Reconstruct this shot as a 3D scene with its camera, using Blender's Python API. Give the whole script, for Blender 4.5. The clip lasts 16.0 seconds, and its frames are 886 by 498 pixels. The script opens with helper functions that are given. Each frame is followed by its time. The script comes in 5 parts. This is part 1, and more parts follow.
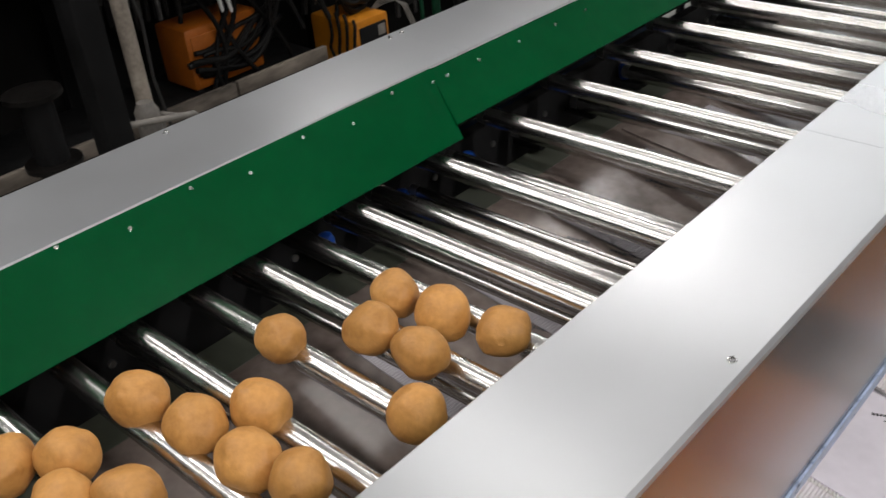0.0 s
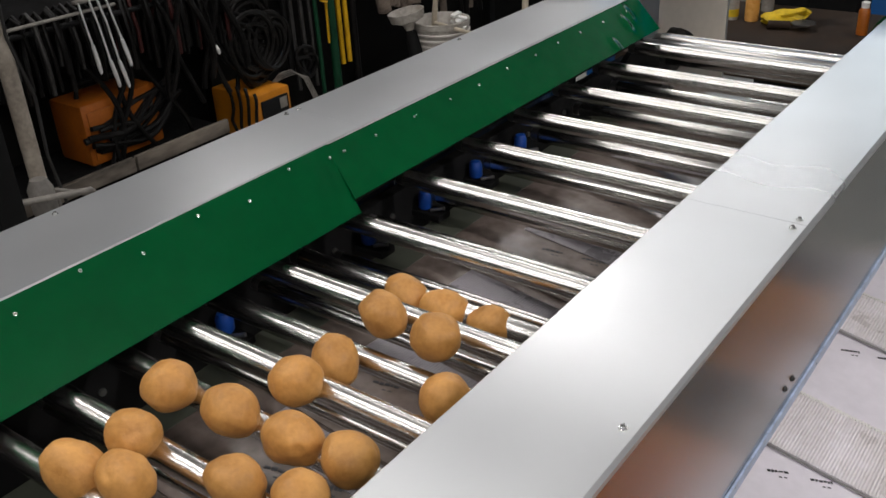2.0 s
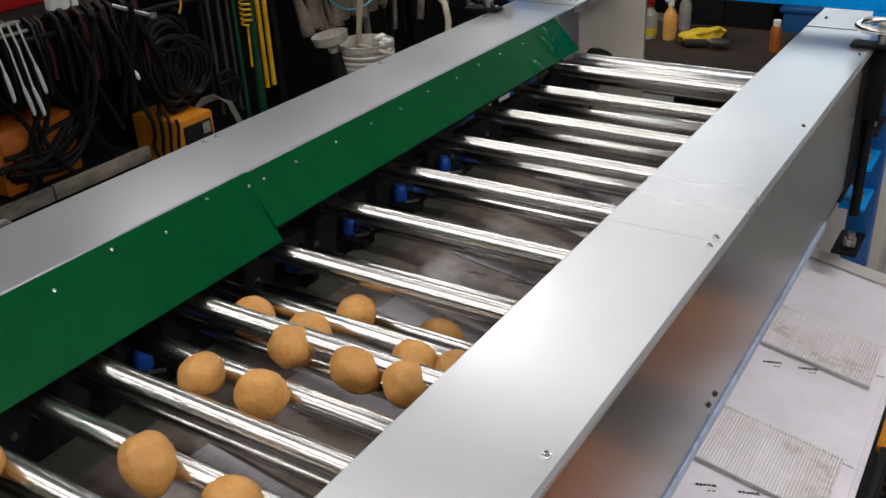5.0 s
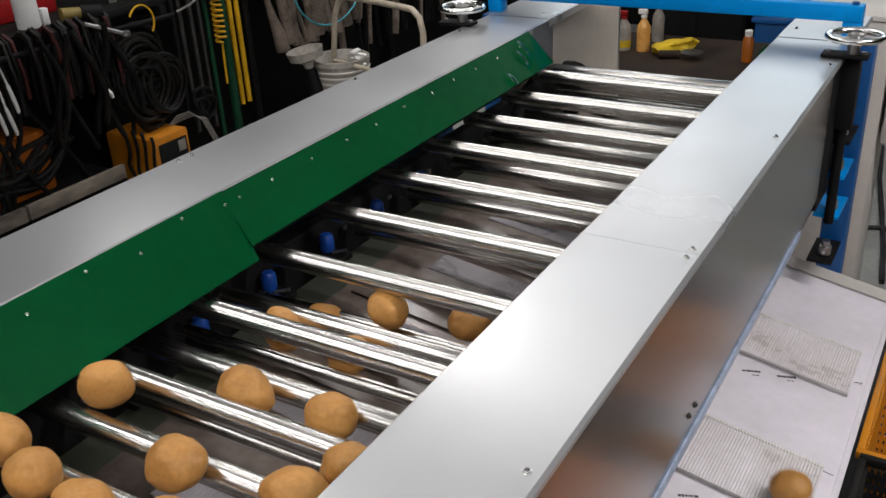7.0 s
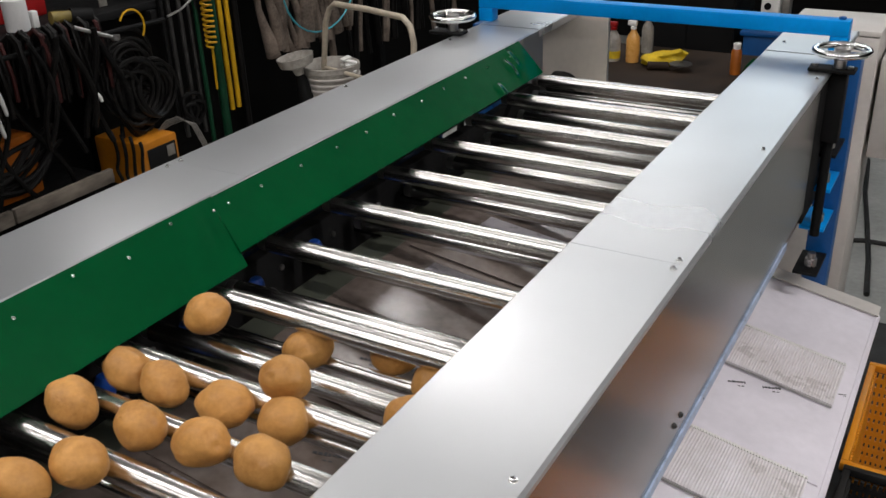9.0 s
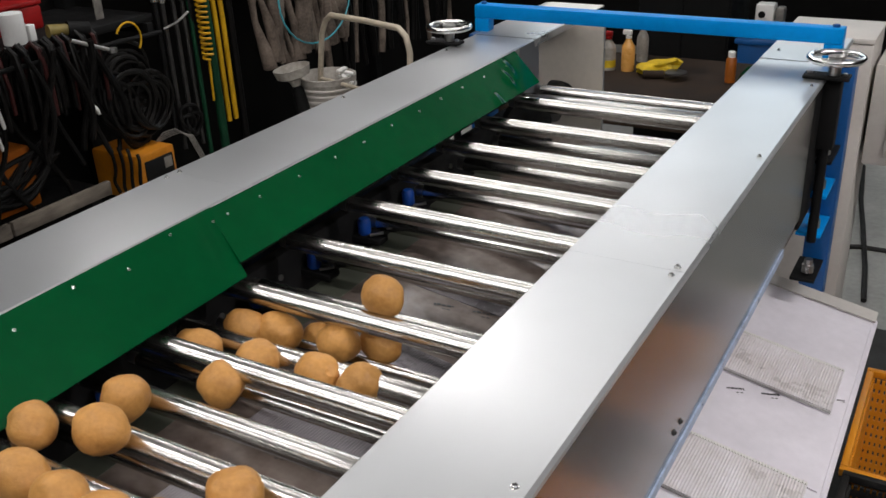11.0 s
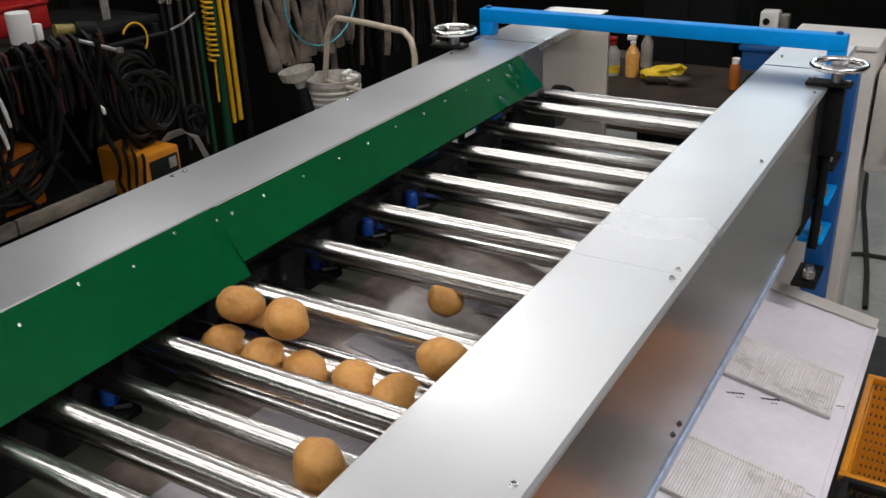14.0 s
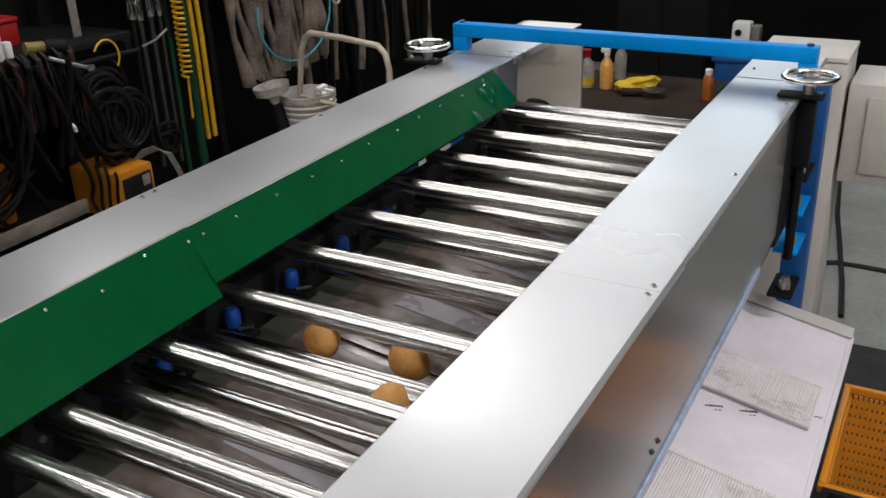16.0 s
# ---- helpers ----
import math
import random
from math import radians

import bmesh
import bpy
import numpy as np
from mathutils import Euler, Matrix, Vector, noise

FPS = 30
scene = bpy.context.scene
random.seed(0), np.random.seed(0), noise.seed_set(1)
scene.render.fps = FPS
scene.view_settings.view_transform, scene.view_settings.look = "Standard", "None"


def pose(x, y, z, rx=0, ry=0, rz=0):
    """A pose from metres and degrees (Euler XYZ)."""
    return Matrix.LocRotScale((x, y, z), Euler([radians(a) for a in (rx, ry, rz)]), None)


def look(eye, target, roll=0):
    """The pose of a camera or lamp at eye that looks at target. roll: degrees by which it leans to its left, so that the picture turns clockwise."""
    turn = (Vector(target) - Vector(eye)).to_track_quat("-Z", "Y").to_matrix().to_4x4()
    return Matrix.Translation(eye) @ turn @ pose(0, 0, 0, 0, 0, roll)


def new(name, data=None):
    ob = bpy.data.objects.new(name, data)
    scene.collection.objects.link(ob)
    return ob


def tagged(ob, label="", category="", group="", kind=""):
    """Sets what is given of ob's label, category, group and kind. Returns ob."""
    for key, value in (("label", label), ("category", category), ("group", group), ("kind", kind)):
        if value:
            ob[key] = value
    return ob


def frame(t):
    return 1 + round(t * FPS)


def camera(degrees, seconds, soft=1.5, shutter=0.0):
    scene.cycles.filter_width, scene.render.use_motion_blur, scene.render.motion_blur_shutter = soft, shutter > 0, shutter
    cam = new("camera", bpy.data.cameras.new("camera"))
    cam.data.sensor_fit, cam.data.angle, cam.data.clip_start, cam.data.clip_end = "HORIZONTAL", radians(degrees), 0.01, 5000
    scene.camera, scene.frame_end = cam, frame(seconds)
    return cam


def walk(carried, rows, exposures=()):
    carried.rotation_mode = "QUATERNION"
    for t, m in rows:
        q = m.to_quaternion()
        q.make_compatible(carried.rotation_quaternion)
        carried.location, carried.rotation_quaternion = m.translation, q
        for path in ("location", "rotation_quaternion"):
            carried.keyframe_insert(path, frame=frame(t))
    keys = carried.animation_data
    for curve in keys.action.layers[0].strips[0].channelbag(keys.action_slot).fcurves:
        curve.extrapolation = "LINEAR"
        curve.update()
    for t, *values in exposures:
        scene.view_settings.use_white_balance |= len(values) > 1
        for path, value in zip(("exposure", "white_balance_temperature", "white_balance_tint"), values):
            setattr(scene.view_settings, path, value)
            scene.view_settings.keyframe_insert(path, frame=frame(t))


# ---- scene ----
cam = camera(50.9, 16.0, shutter=0.5)
PATH = [
    (0, (0.726, -0.129, 1.495), (-0.47, 1.08, 0.442), -5.1),
    (0.5, (0.727, -0.13, 1.498), (-0.424, 1.15, 0.481), -4.0),
    (1, (0.733, -0.132, 1.501), (-0.392, 1.193, 0.51), -3.6),
    (1.5, (0.739, -0.127, 1.503), (-0.354, 1.244, 0.54), -3.1),
    (2, (0.741, -0.119, 1.506), (-0.346, 1.271, 0.565), -3.4),
    (2.5, (0.743, -0.11, 1.505), (-0.327, 1.304, 0.581), -3.2),
    (3, (0.746, -0.103, 1.507), (-0.298, 1.334, 0.587), -3.4),
    (3.5, (0.743, -0.099, 1.506), (-0.285, 1.354, 0.594), -3.4),
    (4, (0.744, -0.099, 1.507), (-0.265, 1.369, 0.597), -3.2),
    (6.5, (0.746, -0.095, 1.51), (-0.207, 1.416, 0.61), -3.0),
    (7, (0.745, -0.093, 1.511), (-0.201, 1.428, 0.622), -3.2),
    (7.5, (0.744, -0.093, 1.51), (-0.197, 1.433, 0.625), -3.2),
    (8, (0.745, -0.092, 1.512), (-0.193, 1.439, 0.631), -3.2),
    (8.5, (0.746, -0.094, 1.513), (-0.186, 1.443, 0.637), -2.9),
    (9, (0.746, -0.096, 1.513), (-0.181, 1.445, 0.638), -2.2),
    (9.5, (0.745, -0.098, 1.512), (-0.185, 1.442, 0.639), -2.5),
    (12, (0.75, -0.105, 1.515), (-0.175, 1.455, 0.671), -2.4),
    (12.5, (0.752, -0.107, 1.515), (-0.174, 1.453, 0.671), -2.2),
    (13, (0.752, -0.109, 1.515), (-0.175, 1.45, 0.672), -2.3),
    (13.5, (0.752, -0.11, 1.515), (-0.176, 1.445, 0.667), -1.9),
    (14, (0.752, -0.111, 1.514), (-0.18, 1.442, 0.666), -2.0),
    (14.5, (0.752, -0.111, 1.514), (-0.183, 1.439, 0.663), -1.9),
    (15, (0.752, -0.107, 1.515), (-0.181, 1.447, 0.67), -2.0),
    (15.5, (0.749, -0.102, 1.517), (-0.173, 1.462, 0.679), -2.2),
    (16, (0.75, -0.094, 1.518), (-0.147, 1.491, 0.691), -2.2),
]
walk(cam, [(t, look(eye, target, roll)) for t, eye, target, roll in PATH], [(0, -0.02), (1.5, -0.06), (4, -0.10), (9, -0.08), (12, -0.04), (13.5, 0.03), (16, 0.03)])

# ---------------------------------------------------------------- light
FLOOR = -0.15
world = bpy.data.worlds.new("world")
world.use_nodes = True
scene.world = world
wbg = world.node_tree.nodes["Background"]
wbg.inputs[0].default_value = (0.75, 0.85, 1.0, 1)
wbg.inputs[1].default_value = 0.0
CEIL = 3.3
# Unseen strips placed by reflections; those at x 2.2, -2.0, -1.4 are added fill.
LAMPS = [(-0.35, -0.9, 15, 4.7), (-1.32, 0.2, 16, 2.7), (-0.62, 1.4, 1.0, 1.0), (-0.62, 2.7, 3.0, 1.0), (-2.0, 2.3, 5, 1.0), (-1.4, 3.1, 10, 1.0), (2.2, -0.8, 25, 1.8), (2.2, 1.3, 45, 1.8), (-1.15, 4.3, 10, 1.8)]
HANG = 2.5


def ceiling_lamps():
    for x, y, watts, span in LAMPS:
        la = bpy.data.lights.new("lamp", "AREA")
        la.shape, la.size, la.size_y, la.energy = "RECTANGLE", span, 0.06, watts
        la.color = (1.0, 0.962, 0.958)
        ob = new("lamp", la)
        ob.matrix_world = pose(x, y, HANG - 0.03)
        # Upward fill, added to brighten the ceiling that the chrome mirrors.
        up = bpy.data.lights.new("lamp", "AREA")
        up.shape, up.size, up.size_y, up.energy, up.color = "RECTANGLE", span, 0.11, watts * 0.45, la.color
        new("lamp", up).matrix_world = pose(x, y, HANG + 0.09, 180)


# ---------------------------------------------------------------- materials
def mat(name, base, rough=0.5, metal=0.0, var=0.12, scale=8.0, fine=60.0, bump=0.0, rvar=0.1, spec=0.5, dark=None, stretch=(1, 1, 1)):
    """A surface with two scales of colour and gloss variation and a fine relief."""
    m = bpy.data.materials.new(name)
    m.use_nodes = True
    nt = m.node_tree
    b = nt.nodes["Principled BSDF"]
    b.inputs["Metallic"].default_value = metal
    b.inputs["Specular IOR Level"].default_value = spec
    tc = nt.nodes.new("ShaderNodeTexCoord")
    mp = nt.nodes.new("ShaderNodeMapping")
    mp.inputs["Scale"].default_value = stretch
    nt.links.new(tc.outputs["Object"], mp.inputs["Vector"])
    n1 = nt.nodes.new("ShaderNodeTexNoise")
    n1.inputs["Scale"].default_value, n1.inputs["Detail"].default_value = scale, 5
    n2 = nt.nodes.new("ShaderNodeTexNoise")
    n2.inputs["Scale"].default_value, n2.inputs["Detail"].default_value = fine, 4
    for n in (n1, n2):
        nt.links.new(mp.outputs[0], n.inputs["Vector"])
    mix = nt.nodes.new("ShaderNodeMath")
    mix.operation = "MULTIPLY_ADD"
    nt.links.new(n2.outputs[0], mix.inputs[0])
    mix.inputs[1].default_value = 0.4
    nt.links.new(n1.outputs[0], mix.inputs[2])
    ramp = nt.nodes.new("ShaderNodeValToRGB")
    lo = dark or tuple(c * (1 - 2 * var) for c in base)
    hi = tuple(min(1, c * (1 + var)) for c in base)
    ramp.color_ramp.elements[0].position, ramp.color_ramp.elements[1].position = 0.45, 0.95
    ramp.color_ramp.elements[0].color = (*lo, 1)
    ramp.color_ramp.elements[1].color = (*hi, 1)
    nt.links.new(mix.outputs[0], ramp.inputs[0])
    nt.links.new(ramp.outputs[0], b.inputs["Base Color"])
    rr = nt.nodes.new("ShaderNodeMapRange")
    rr.inputs["To Min"].default_value, rr.inputs["To Max"].default_value = max(0.02, rough - rvar), min(1, rough + rvar)
    rr.inputs["From Min"].default_value, rr.inputs["From Max"].default_value = 0.45, 0.95
    nt.links.new(mix.outputs[0], rr.inputs[0])
    nt.links.new(rr.outputs[0], b.inputs["Roughness"])
    if bump:
        bp = nt.nodes.new("ShaderNodeBump")
        bp.inputs["Strength"].default_value, bp.inputs["Distance"].default_value = bump, 0.002
        nt.links.new(n2.outputs[0], bp.inputs["Height"])
        nt.links.new(bp.outputs[0], b.inputs["Normal"])
    return m


def add_random(m, amount):
    """Vary a material's brightness from object to object."""
    nt = m.node_tree
    b = nt.nodes["Principled BSDF"]
    src = b.inputs["Base Color"].links[0].from_socket
    info = nt.nodes.new("ShaderNodeObjectInfo")
    hs = nt.nodes.new("ShaderNodeHueSaturation")
    mr = nt.nodes.new("ShaderNodeMapRange")
    mr.inputs["To Min"].default_value, mr.inputs["To Max"].default_value = 1 - amount, 1 + amount
    nt.links.new(info.outputs["Random"], mr.inputs[0])
    nt.links.new(mr.outputs[0], hs.inputs["Value"])
    nt.links.new(src, hs.inputs["Color"])
    nt.links.new(hs.outputs[0], b.inputs["Base Color"])


M_GALV = mat("galvanised_sheet", (0.515, 0.53, 0.545), 0.29, 0.72, 0.07, 3.0, 9, 0.0, 0.025)
M_SIDE = mat("brushed_sheet", (0.47, 0.465, 0.46), 0.25, 1.0, 0.10, 2, 8, 0.0, 0.015)
for nd in [*M_GALV.node_tree.nodes, *M_SIDE.node_tree.nodes]:
    if nd.type == "TEX_NOISE":
        nd.inputs["Detail"].default_value = 0.6
    if nd.type == "VALTORGB":
        nd.color_ramp.elements[0].position = 0.25
    if nd.type == "MAP_RANGE":
        nd.inputs["From Min"].default_value, nd.inputs["From Max"].default_value = 0.3, 1.1
M_GREEN = mat("green_sheet", (0.0, 0.060, 0.0165), 0.085, 0.0, 0.10, 3, 24, 0.0, 0.02, spec=0.17)
M_CHROME = mat("chromed_steel", (0.80, 0.80, 0.79), 0.16, 1.0, 0.06, 6, 90, 0.0, 0.04)
# Light and dark streaks in the colour stand in for mirrored lamps.
M_ROLL = mat("brushed_chrome_mirror_streaks", (0.78, 0.77, 0.75), 0.22, 1.0, 0.05, 150, 480, 0.09, 0.05, stretch=(0.0003, 1, 1), dark=(0.40, 0.385, 0.365))
M_DULL = mat("dull_steel", (0.45, 0.44, 0.43), 0.35, 1.0, 0.15, 20, 120, 0.1, 0.1)
M_BLACK = mat("black_steel", (0.005, 0.005, 0.0052), 0.7, 0.0, 0.3, 12, 80, 0.1, 0.12, spec=0.2)
M_RUBBER = mat("black_rubber", (0.012, 0.011, 0.010), 0.65, 0.0, 0.3, 15, 90, 0.2, 0.12)
M_BLUE = mat("blue_paint", (0.0, 0.25, 0.68), 0.38, 0.0, 0.07, 8, 90, 0.03, 0.08, spec=0.10)
M_DBLUE = mat("dark_blue_paint", (0.002, 0.072, 0.25), 0.4, 0.0, 0.12, 8, 90, 0.05, 0.08)
M_BPLASTIC = mat("blue_plastic", (0.006, 0.055, 0.30), 0.4, 0.0, 0.1, 20, 90, 0.0, 0.05)
M_SHEET = mat("plastic_sheet", (0.77, 0.735, 0.795), 0.36, 0.0, 0.06, 7, 50, 0.02, 0.06)
M_SCUFF = mat("soiled_corrugated_sheet", (0.78, 0.75, 0.78), 0.30, 0.0, 0.06, 9, 50, 0.02, 0.06, dark=(0.62, 0.58, 0.57))
# Tray sheets, darkened so the shade under the rollers is in their colour.
M_BAND = mat("shaded_corrugated_sheet", (0.33, 0.31, 0.33), 0.3, 0.0, 0.15, 9, 60, 0.02, 0.06)
M_UNDER = mat("shaded_plastic_sheet", (0.19, 0.155, 0.138), 0.20, 0.0, 0.2, 5, 40, 0.03, 0.06, dark=(0.08, 0.062, 0.053))
M_OLIVE = mat("olive_board", (0.085, 0.092, 0.07), 0.45, 0.0, 0.15, 9, 70, 0.05)
M_PRINT = mat("black_print", (0.02, 0.02, 0.025), 0.6, 0.0, 0.2, 30, 200)
M_POTATO = mat("potato_skin", (0.535, 0.272, 0.078), 0.50, 0.0, 0.09, 20, 170, 0.35, 0.08, dark=(0.36, 0.165, 0.042), spec=0.35)
add_random(M_POTATO, 0.10)
M_CONCRETE = mat("concrete", (0.37, 0.37, 0.35), 0.55, 0.0, 0.18, 2.5, 45, 0.25, 0.1, dark=(0.21, 0.21, 0.195))
# Near-black base: the walls' lack of light is put into the colour.
M_WALL = mat("dimmed_wall", (0.006, 0.0055, 0.005), 0.95, 0.0, 0.3, 2, 30, 0.3, spec=0.2)
M_CEIL = mat("ceiling_panel", (0.72, 0.72, 0.71), 0.8, 0.0, 0.1, 1.5, 30, 0.1)
M_PANEL = mat("dull_panel", (0.62, 0.56, 0.48), 0.42, 0.0, 0.06, 3, 60, 0.02, 0.05)
M_BEIGE = mat("beige_panel", (0.56, 0.525, 0.49), 0.45, 0.0, 0.07, 3, 60, 0.03)
M_CREAM = mat("cream_tube", (0.52, 0.45, 0.35), 0.45, 0.0, 0.15, 20, 90, 0.1, 0.1)
M_POST = mat("grimy_post_paint", (0.33, 0.29, 0.24), 0.55, 0.0, 0.3, 8, 70, 0.1, dark=(0.12, 0.10, 0.08))
M_YELLOW = mat("yellow_enamel", (0.50, 0.18, 0.008), 0.45, 0.0, 0.14, 9, 80, 0.06)
M_ORANGE = mat("orange_plastic", (0.68, 0.26, 0.012), 0.42, 0.0, 0.08, 8, 90, 0.03)
M_ORANGE2 = mat("orange_enamel", (0.40, 0.11, 0.010), 0.45, 0.0, 0.18, 9, 80, 0.06)
M_WOOD = mat("grey_plank", (0.17, 0.145, 0.12), 0.75, 0.0, 0.3, 9, 50, 0.3, dark=(0.02, 0.016, 0.013), stretch=(1, 0.3, 1), spec=0.25)
M_SATIN = mat("satin_chrome", (0.78, 0.78, 0.77), 0.38, 0.55, 0.08, 20, 90, 0.0, 0.06)
M_IRON = mat("dark_iron", (0.05, 0.048, 0.046), 0.5, 0.5, 0.25, 20, 90, 0.1, 0.1)
M_GRIME = mat("grimy_hose", (0.005, 0.0043, 0.0038), 0.42, 0.0, 0.4, 14, 90, 0.2, spec=0.22)
M_GREYP = mat("grimy_pale_paint", (0.20, 0.185, 0.165), 0.55, 0.0, 0.25, 14, 70, 0.1)
M_GRIP = mat("olive_grip", (0.20, 0.15, 0.035), 0.6, 0.0, 0.2, 14, 70, 0.1)
M_TABLE = mat("worn_table", (0.034, 0.022, 0.015), 0.75, 0.0, 0.4, 5, 60, 0.2, spec=0.2)
M_HOSE = mat("dusty_hose", (0.17, 0.135, 0.11), 0.7, 0.0, 0.45, 9, 90, 0.3, spec=0.25, dark=(0.03, 0.022, 0.017))
M_DHOSE = mat("dark_hose", (0.004, 0.0036, 0.0034), 0.5, 0.0, 0.3, 14, 90, 0.25, spec=0.16)
M_GREENHOSE = mat("green_hose", (0.004, 0.042, 0.018), 0.6, 0.0, 0.15, 14, 90, spec=0.2)
M_YHOSE = mat("yellow_hose", (0.56, 0.31, 0.006), 0.5, 0.0, 0.18, 14, 90, spec=0.3)
M_FILM = mat("pale_blue_film", (0.34, 0.42, 0.57), 0.35, 0.0, 0.2, 40, 160, 0.05)
M_CYAN = mat("cyan_hose", (0.05, 0.33, 0.40), 0.45, 0.0, 0.12, 14, 90)
M_WHITE = mat("white_plastic", (0.78, 0.77, 0.74), 0.5, 0.0, 0.06, 10, 90)
M_PAPER = mat("white_paper", (0.68, 0.68, 0.67), 0.85, 0.0, 0.05, 10, 90, 0.1)
M_RED = mat("red_paint", (0.30, 0.008, 0.008), 0.45, 0.0, 0.2, 10, 90, spec=0.3)
M_REDBELT = mat("dark_red_rubber", (0.045, 0.008, 0.007), 0.6, 0.0, 0.3, 14, 90, 0.2, spec=0.3)
M_AMBER = mat("amber_liquid", (0.75, 0.38, 0.10), 0.3, 0.0, 0.06, 10, 90)
M_YCLOTH = mat("yellow_cloth", (0.62, 0.42, 0.008), 0.7, 0.0, 0.2, 20, 120, 0.3)
M_BUCKET = mat("bucket_plastic", (0.38, 0.355, 0.32), 0.5, 0.0, 0.25, 10, 70, 0.1, dark=(0.16, 0.145, 0.125))
M_SKY = bpy.data.materials.new("daylight_pane")
M_SKY.use_nodes = True
M_SKY.node_tree.nodes["Principled BSDF"].inputs["Emission Color"].default_value = (0.84, 0.94, 1.0, 1)
M_SKY.node_tree.nodes["Principled BSDF"].inputs["Emission Strength"].default_value = 2.6
M_LAMP = bpy.data.materials.new("lamp_glow")
M_LAMP.use_nodes = True
M_LAMP.node_tree.nodes["Principled BSDF"].inputs["Emission Color"].default_value = (1, 0.97, 0.93, 1)
M_LAMP.node_tree.nodes["Principled BSDF"].inputs["Emission Strength"].default_value = 3


# ---------------------------------------------------------------- mesh helpers
def thing(name, label, category, group="", kind="", at=None):
    ob = new(name)
    ob.empty_display_size = 0.05
    if at is not None:
        ob.matrix_world = at
    return tagged(ob, label, category, group, kind)


def mesh_of(name, bm, material, smooth=False):
    bmesh.ops.recalc_face_normals(bm, faces=bm.faces)
    me = bpy.data.meshes.new(name)
    bm.to_mesh(me)
    bm.free()
    me.materials.append(material)
    if smooth:
        me.polygons.foreach_set("use_smooth", [True] * len(me.polygons))
        me.set_sharp_from_angle(angle=radians(40))
    return me


def part(name, bm, material, parent=None, label="", smooth=True):
    ob = new(name, mesh_of(name, bm, material, smooth))
    if parent is not None:
        ob.parent = parent
    if label:
        tagged(ob, label)
    return ob


def solid(name, bm, material, label, category, group="", kind="", smooth=True):
    return tagged(part(name, bm, material, None, "", smooth), label, category, group, kind)


def box(x0, x1, y0, y1, z0, z1, bev=0.0, bm=None):
    bm = bm or bmesh.new()
    vs = [bm.verts.new((x, y, z)) for z in (z0, z1) for y in (y0, y1) for x in (x0, x1)]
    fs = [bm.faces.new([vs[i] for i in f]) for f in ((0, 2, 3, 1), (4, 5, 7, 6), (0, 1, 5, 4), (2, 6, 7, 3), (0, 4, 6, 2), (1, 3, 7, 5))]
    if bev:
        es = list({e for f in fs for e in f.edges})
        bmesh.ops.bevel(bm, geom=es, offset=bev, segments=2, affect="EDGES", profile=0.5)
    return bm


def tube(points, r, seg=12, bm=None, closed=False, cap=True):
    """A round bar along a line of points."""
    bm = bm or bmesh.new()
    pts = [Vector(p) for p in points]
    n = len(pts)
    rings, ref = [], None
    for i, p in enumerate(pts):
        a = pts[(i - 1) % n] if (closed or i > 0) else p
        b = pts[(i + 1) % n] if (closed or i < n - 1) else p
        d = (b - a).normalized()
        if ref is None:
            ref = d.orthogonal().normalized()
        ref = (ref - d * ref.dot(d)).normalized()
        side = d.cross(ref)
        rad = r[i] if isinstance(r, (list, tuple)) else r
        rings.append([bm.verts.new(p + (ref * math.cos(2 * math.pi * k / seg) + side * math.sin(2 * math.pi * k / seg)) * rad) for k in range(seg)])
    for i in range(n if closed else n - 1):
        r0, r1 = rings[i], rings[(i + 1) % n]
        for k in range(seg):
            bm.faces.new((r0[k], r0[(k + 1) % seg], r1[(k + 1) % seg], r1[k]))
    if cap and not closed:
        bm.faces.new(rings[0][::-1])
        bm.faces.new(rings[-1])
    return bm


def lathe(profile, seg=24, at=(0, 0, 0), bm=None):
    """A body turned about z from (radius, height) pairs."""
    bm = bm or bmesh.new()
    rings = []
    for r, z in profile:
        rings.append([bm.verts.new((at[0] + r * math.cos(2 * math.pi * k / seg), at[1] + r * math.sin(2 * math.pi * k / seg), at[2] + z)) for k in range(seg)])
    for r0, r1 in zip(rings, rings[1:]):
        for k in range(seg):
            bm.faces.new((r0[k], r0[(k + 1) % seg], r1[(k + 1) % seg], r1[k]))
    bm.faces.new(rings[0][::-1])
    bm.faces.new(rings[-1])
    return bm


def folded(profile, y0, y1, thick, steps=1, bm=None):
    """Sheet metal folded along y: profile is a line of (x, z), given a thickness."""
    bm = bm or bmesh.new()
    off = []
    n = len(profile)
    for i, (x, z) in enumerate(profile):
        a, b = profile[max(0, i - 1)], profile[min(n - 1, i + 1)]
        d = Vector((b[0] - a[0], b[1] - a[1])).normalized()
        off.append((x + d[1] * thick, z - d[0] * thick))
    loop = list(profile) + off[::-1]
    rows = [[bm.verts.new((x, y0 + (y1 - y0) * j / steps, z)) for x, z in loop] for j in range(steps + 1)]
    m = len(loop)
    for r0, r1 in zip(rows, rows[1:]):
        for k in range(m):
            bm.faces.new((r0[k], r0[(k + 1) % m], r1[(k + 1) % m], r1[k]))
    for row, flip in ((rows[0], 1), (rows[-1], 0)):
        for k in range(n - 1):
            f = (row[k], row[k + 1], row[m - 2 - k], row[m - 1 - k])
            bm.faces.new(f[::-1] if flip else f)
    return bm


def screw_mesh(r=0.0037):
    """A pan-head screw with a cross slot and a washer, along z."""
    bm = lathe([(r * 1.5, 0), (r * 1.5, 0.001), (r, 0.0012), (r * 0.9, 0.003), (r * 0.5, 0.0038), (r * 0.02, 0.004)], 12)
    return bm


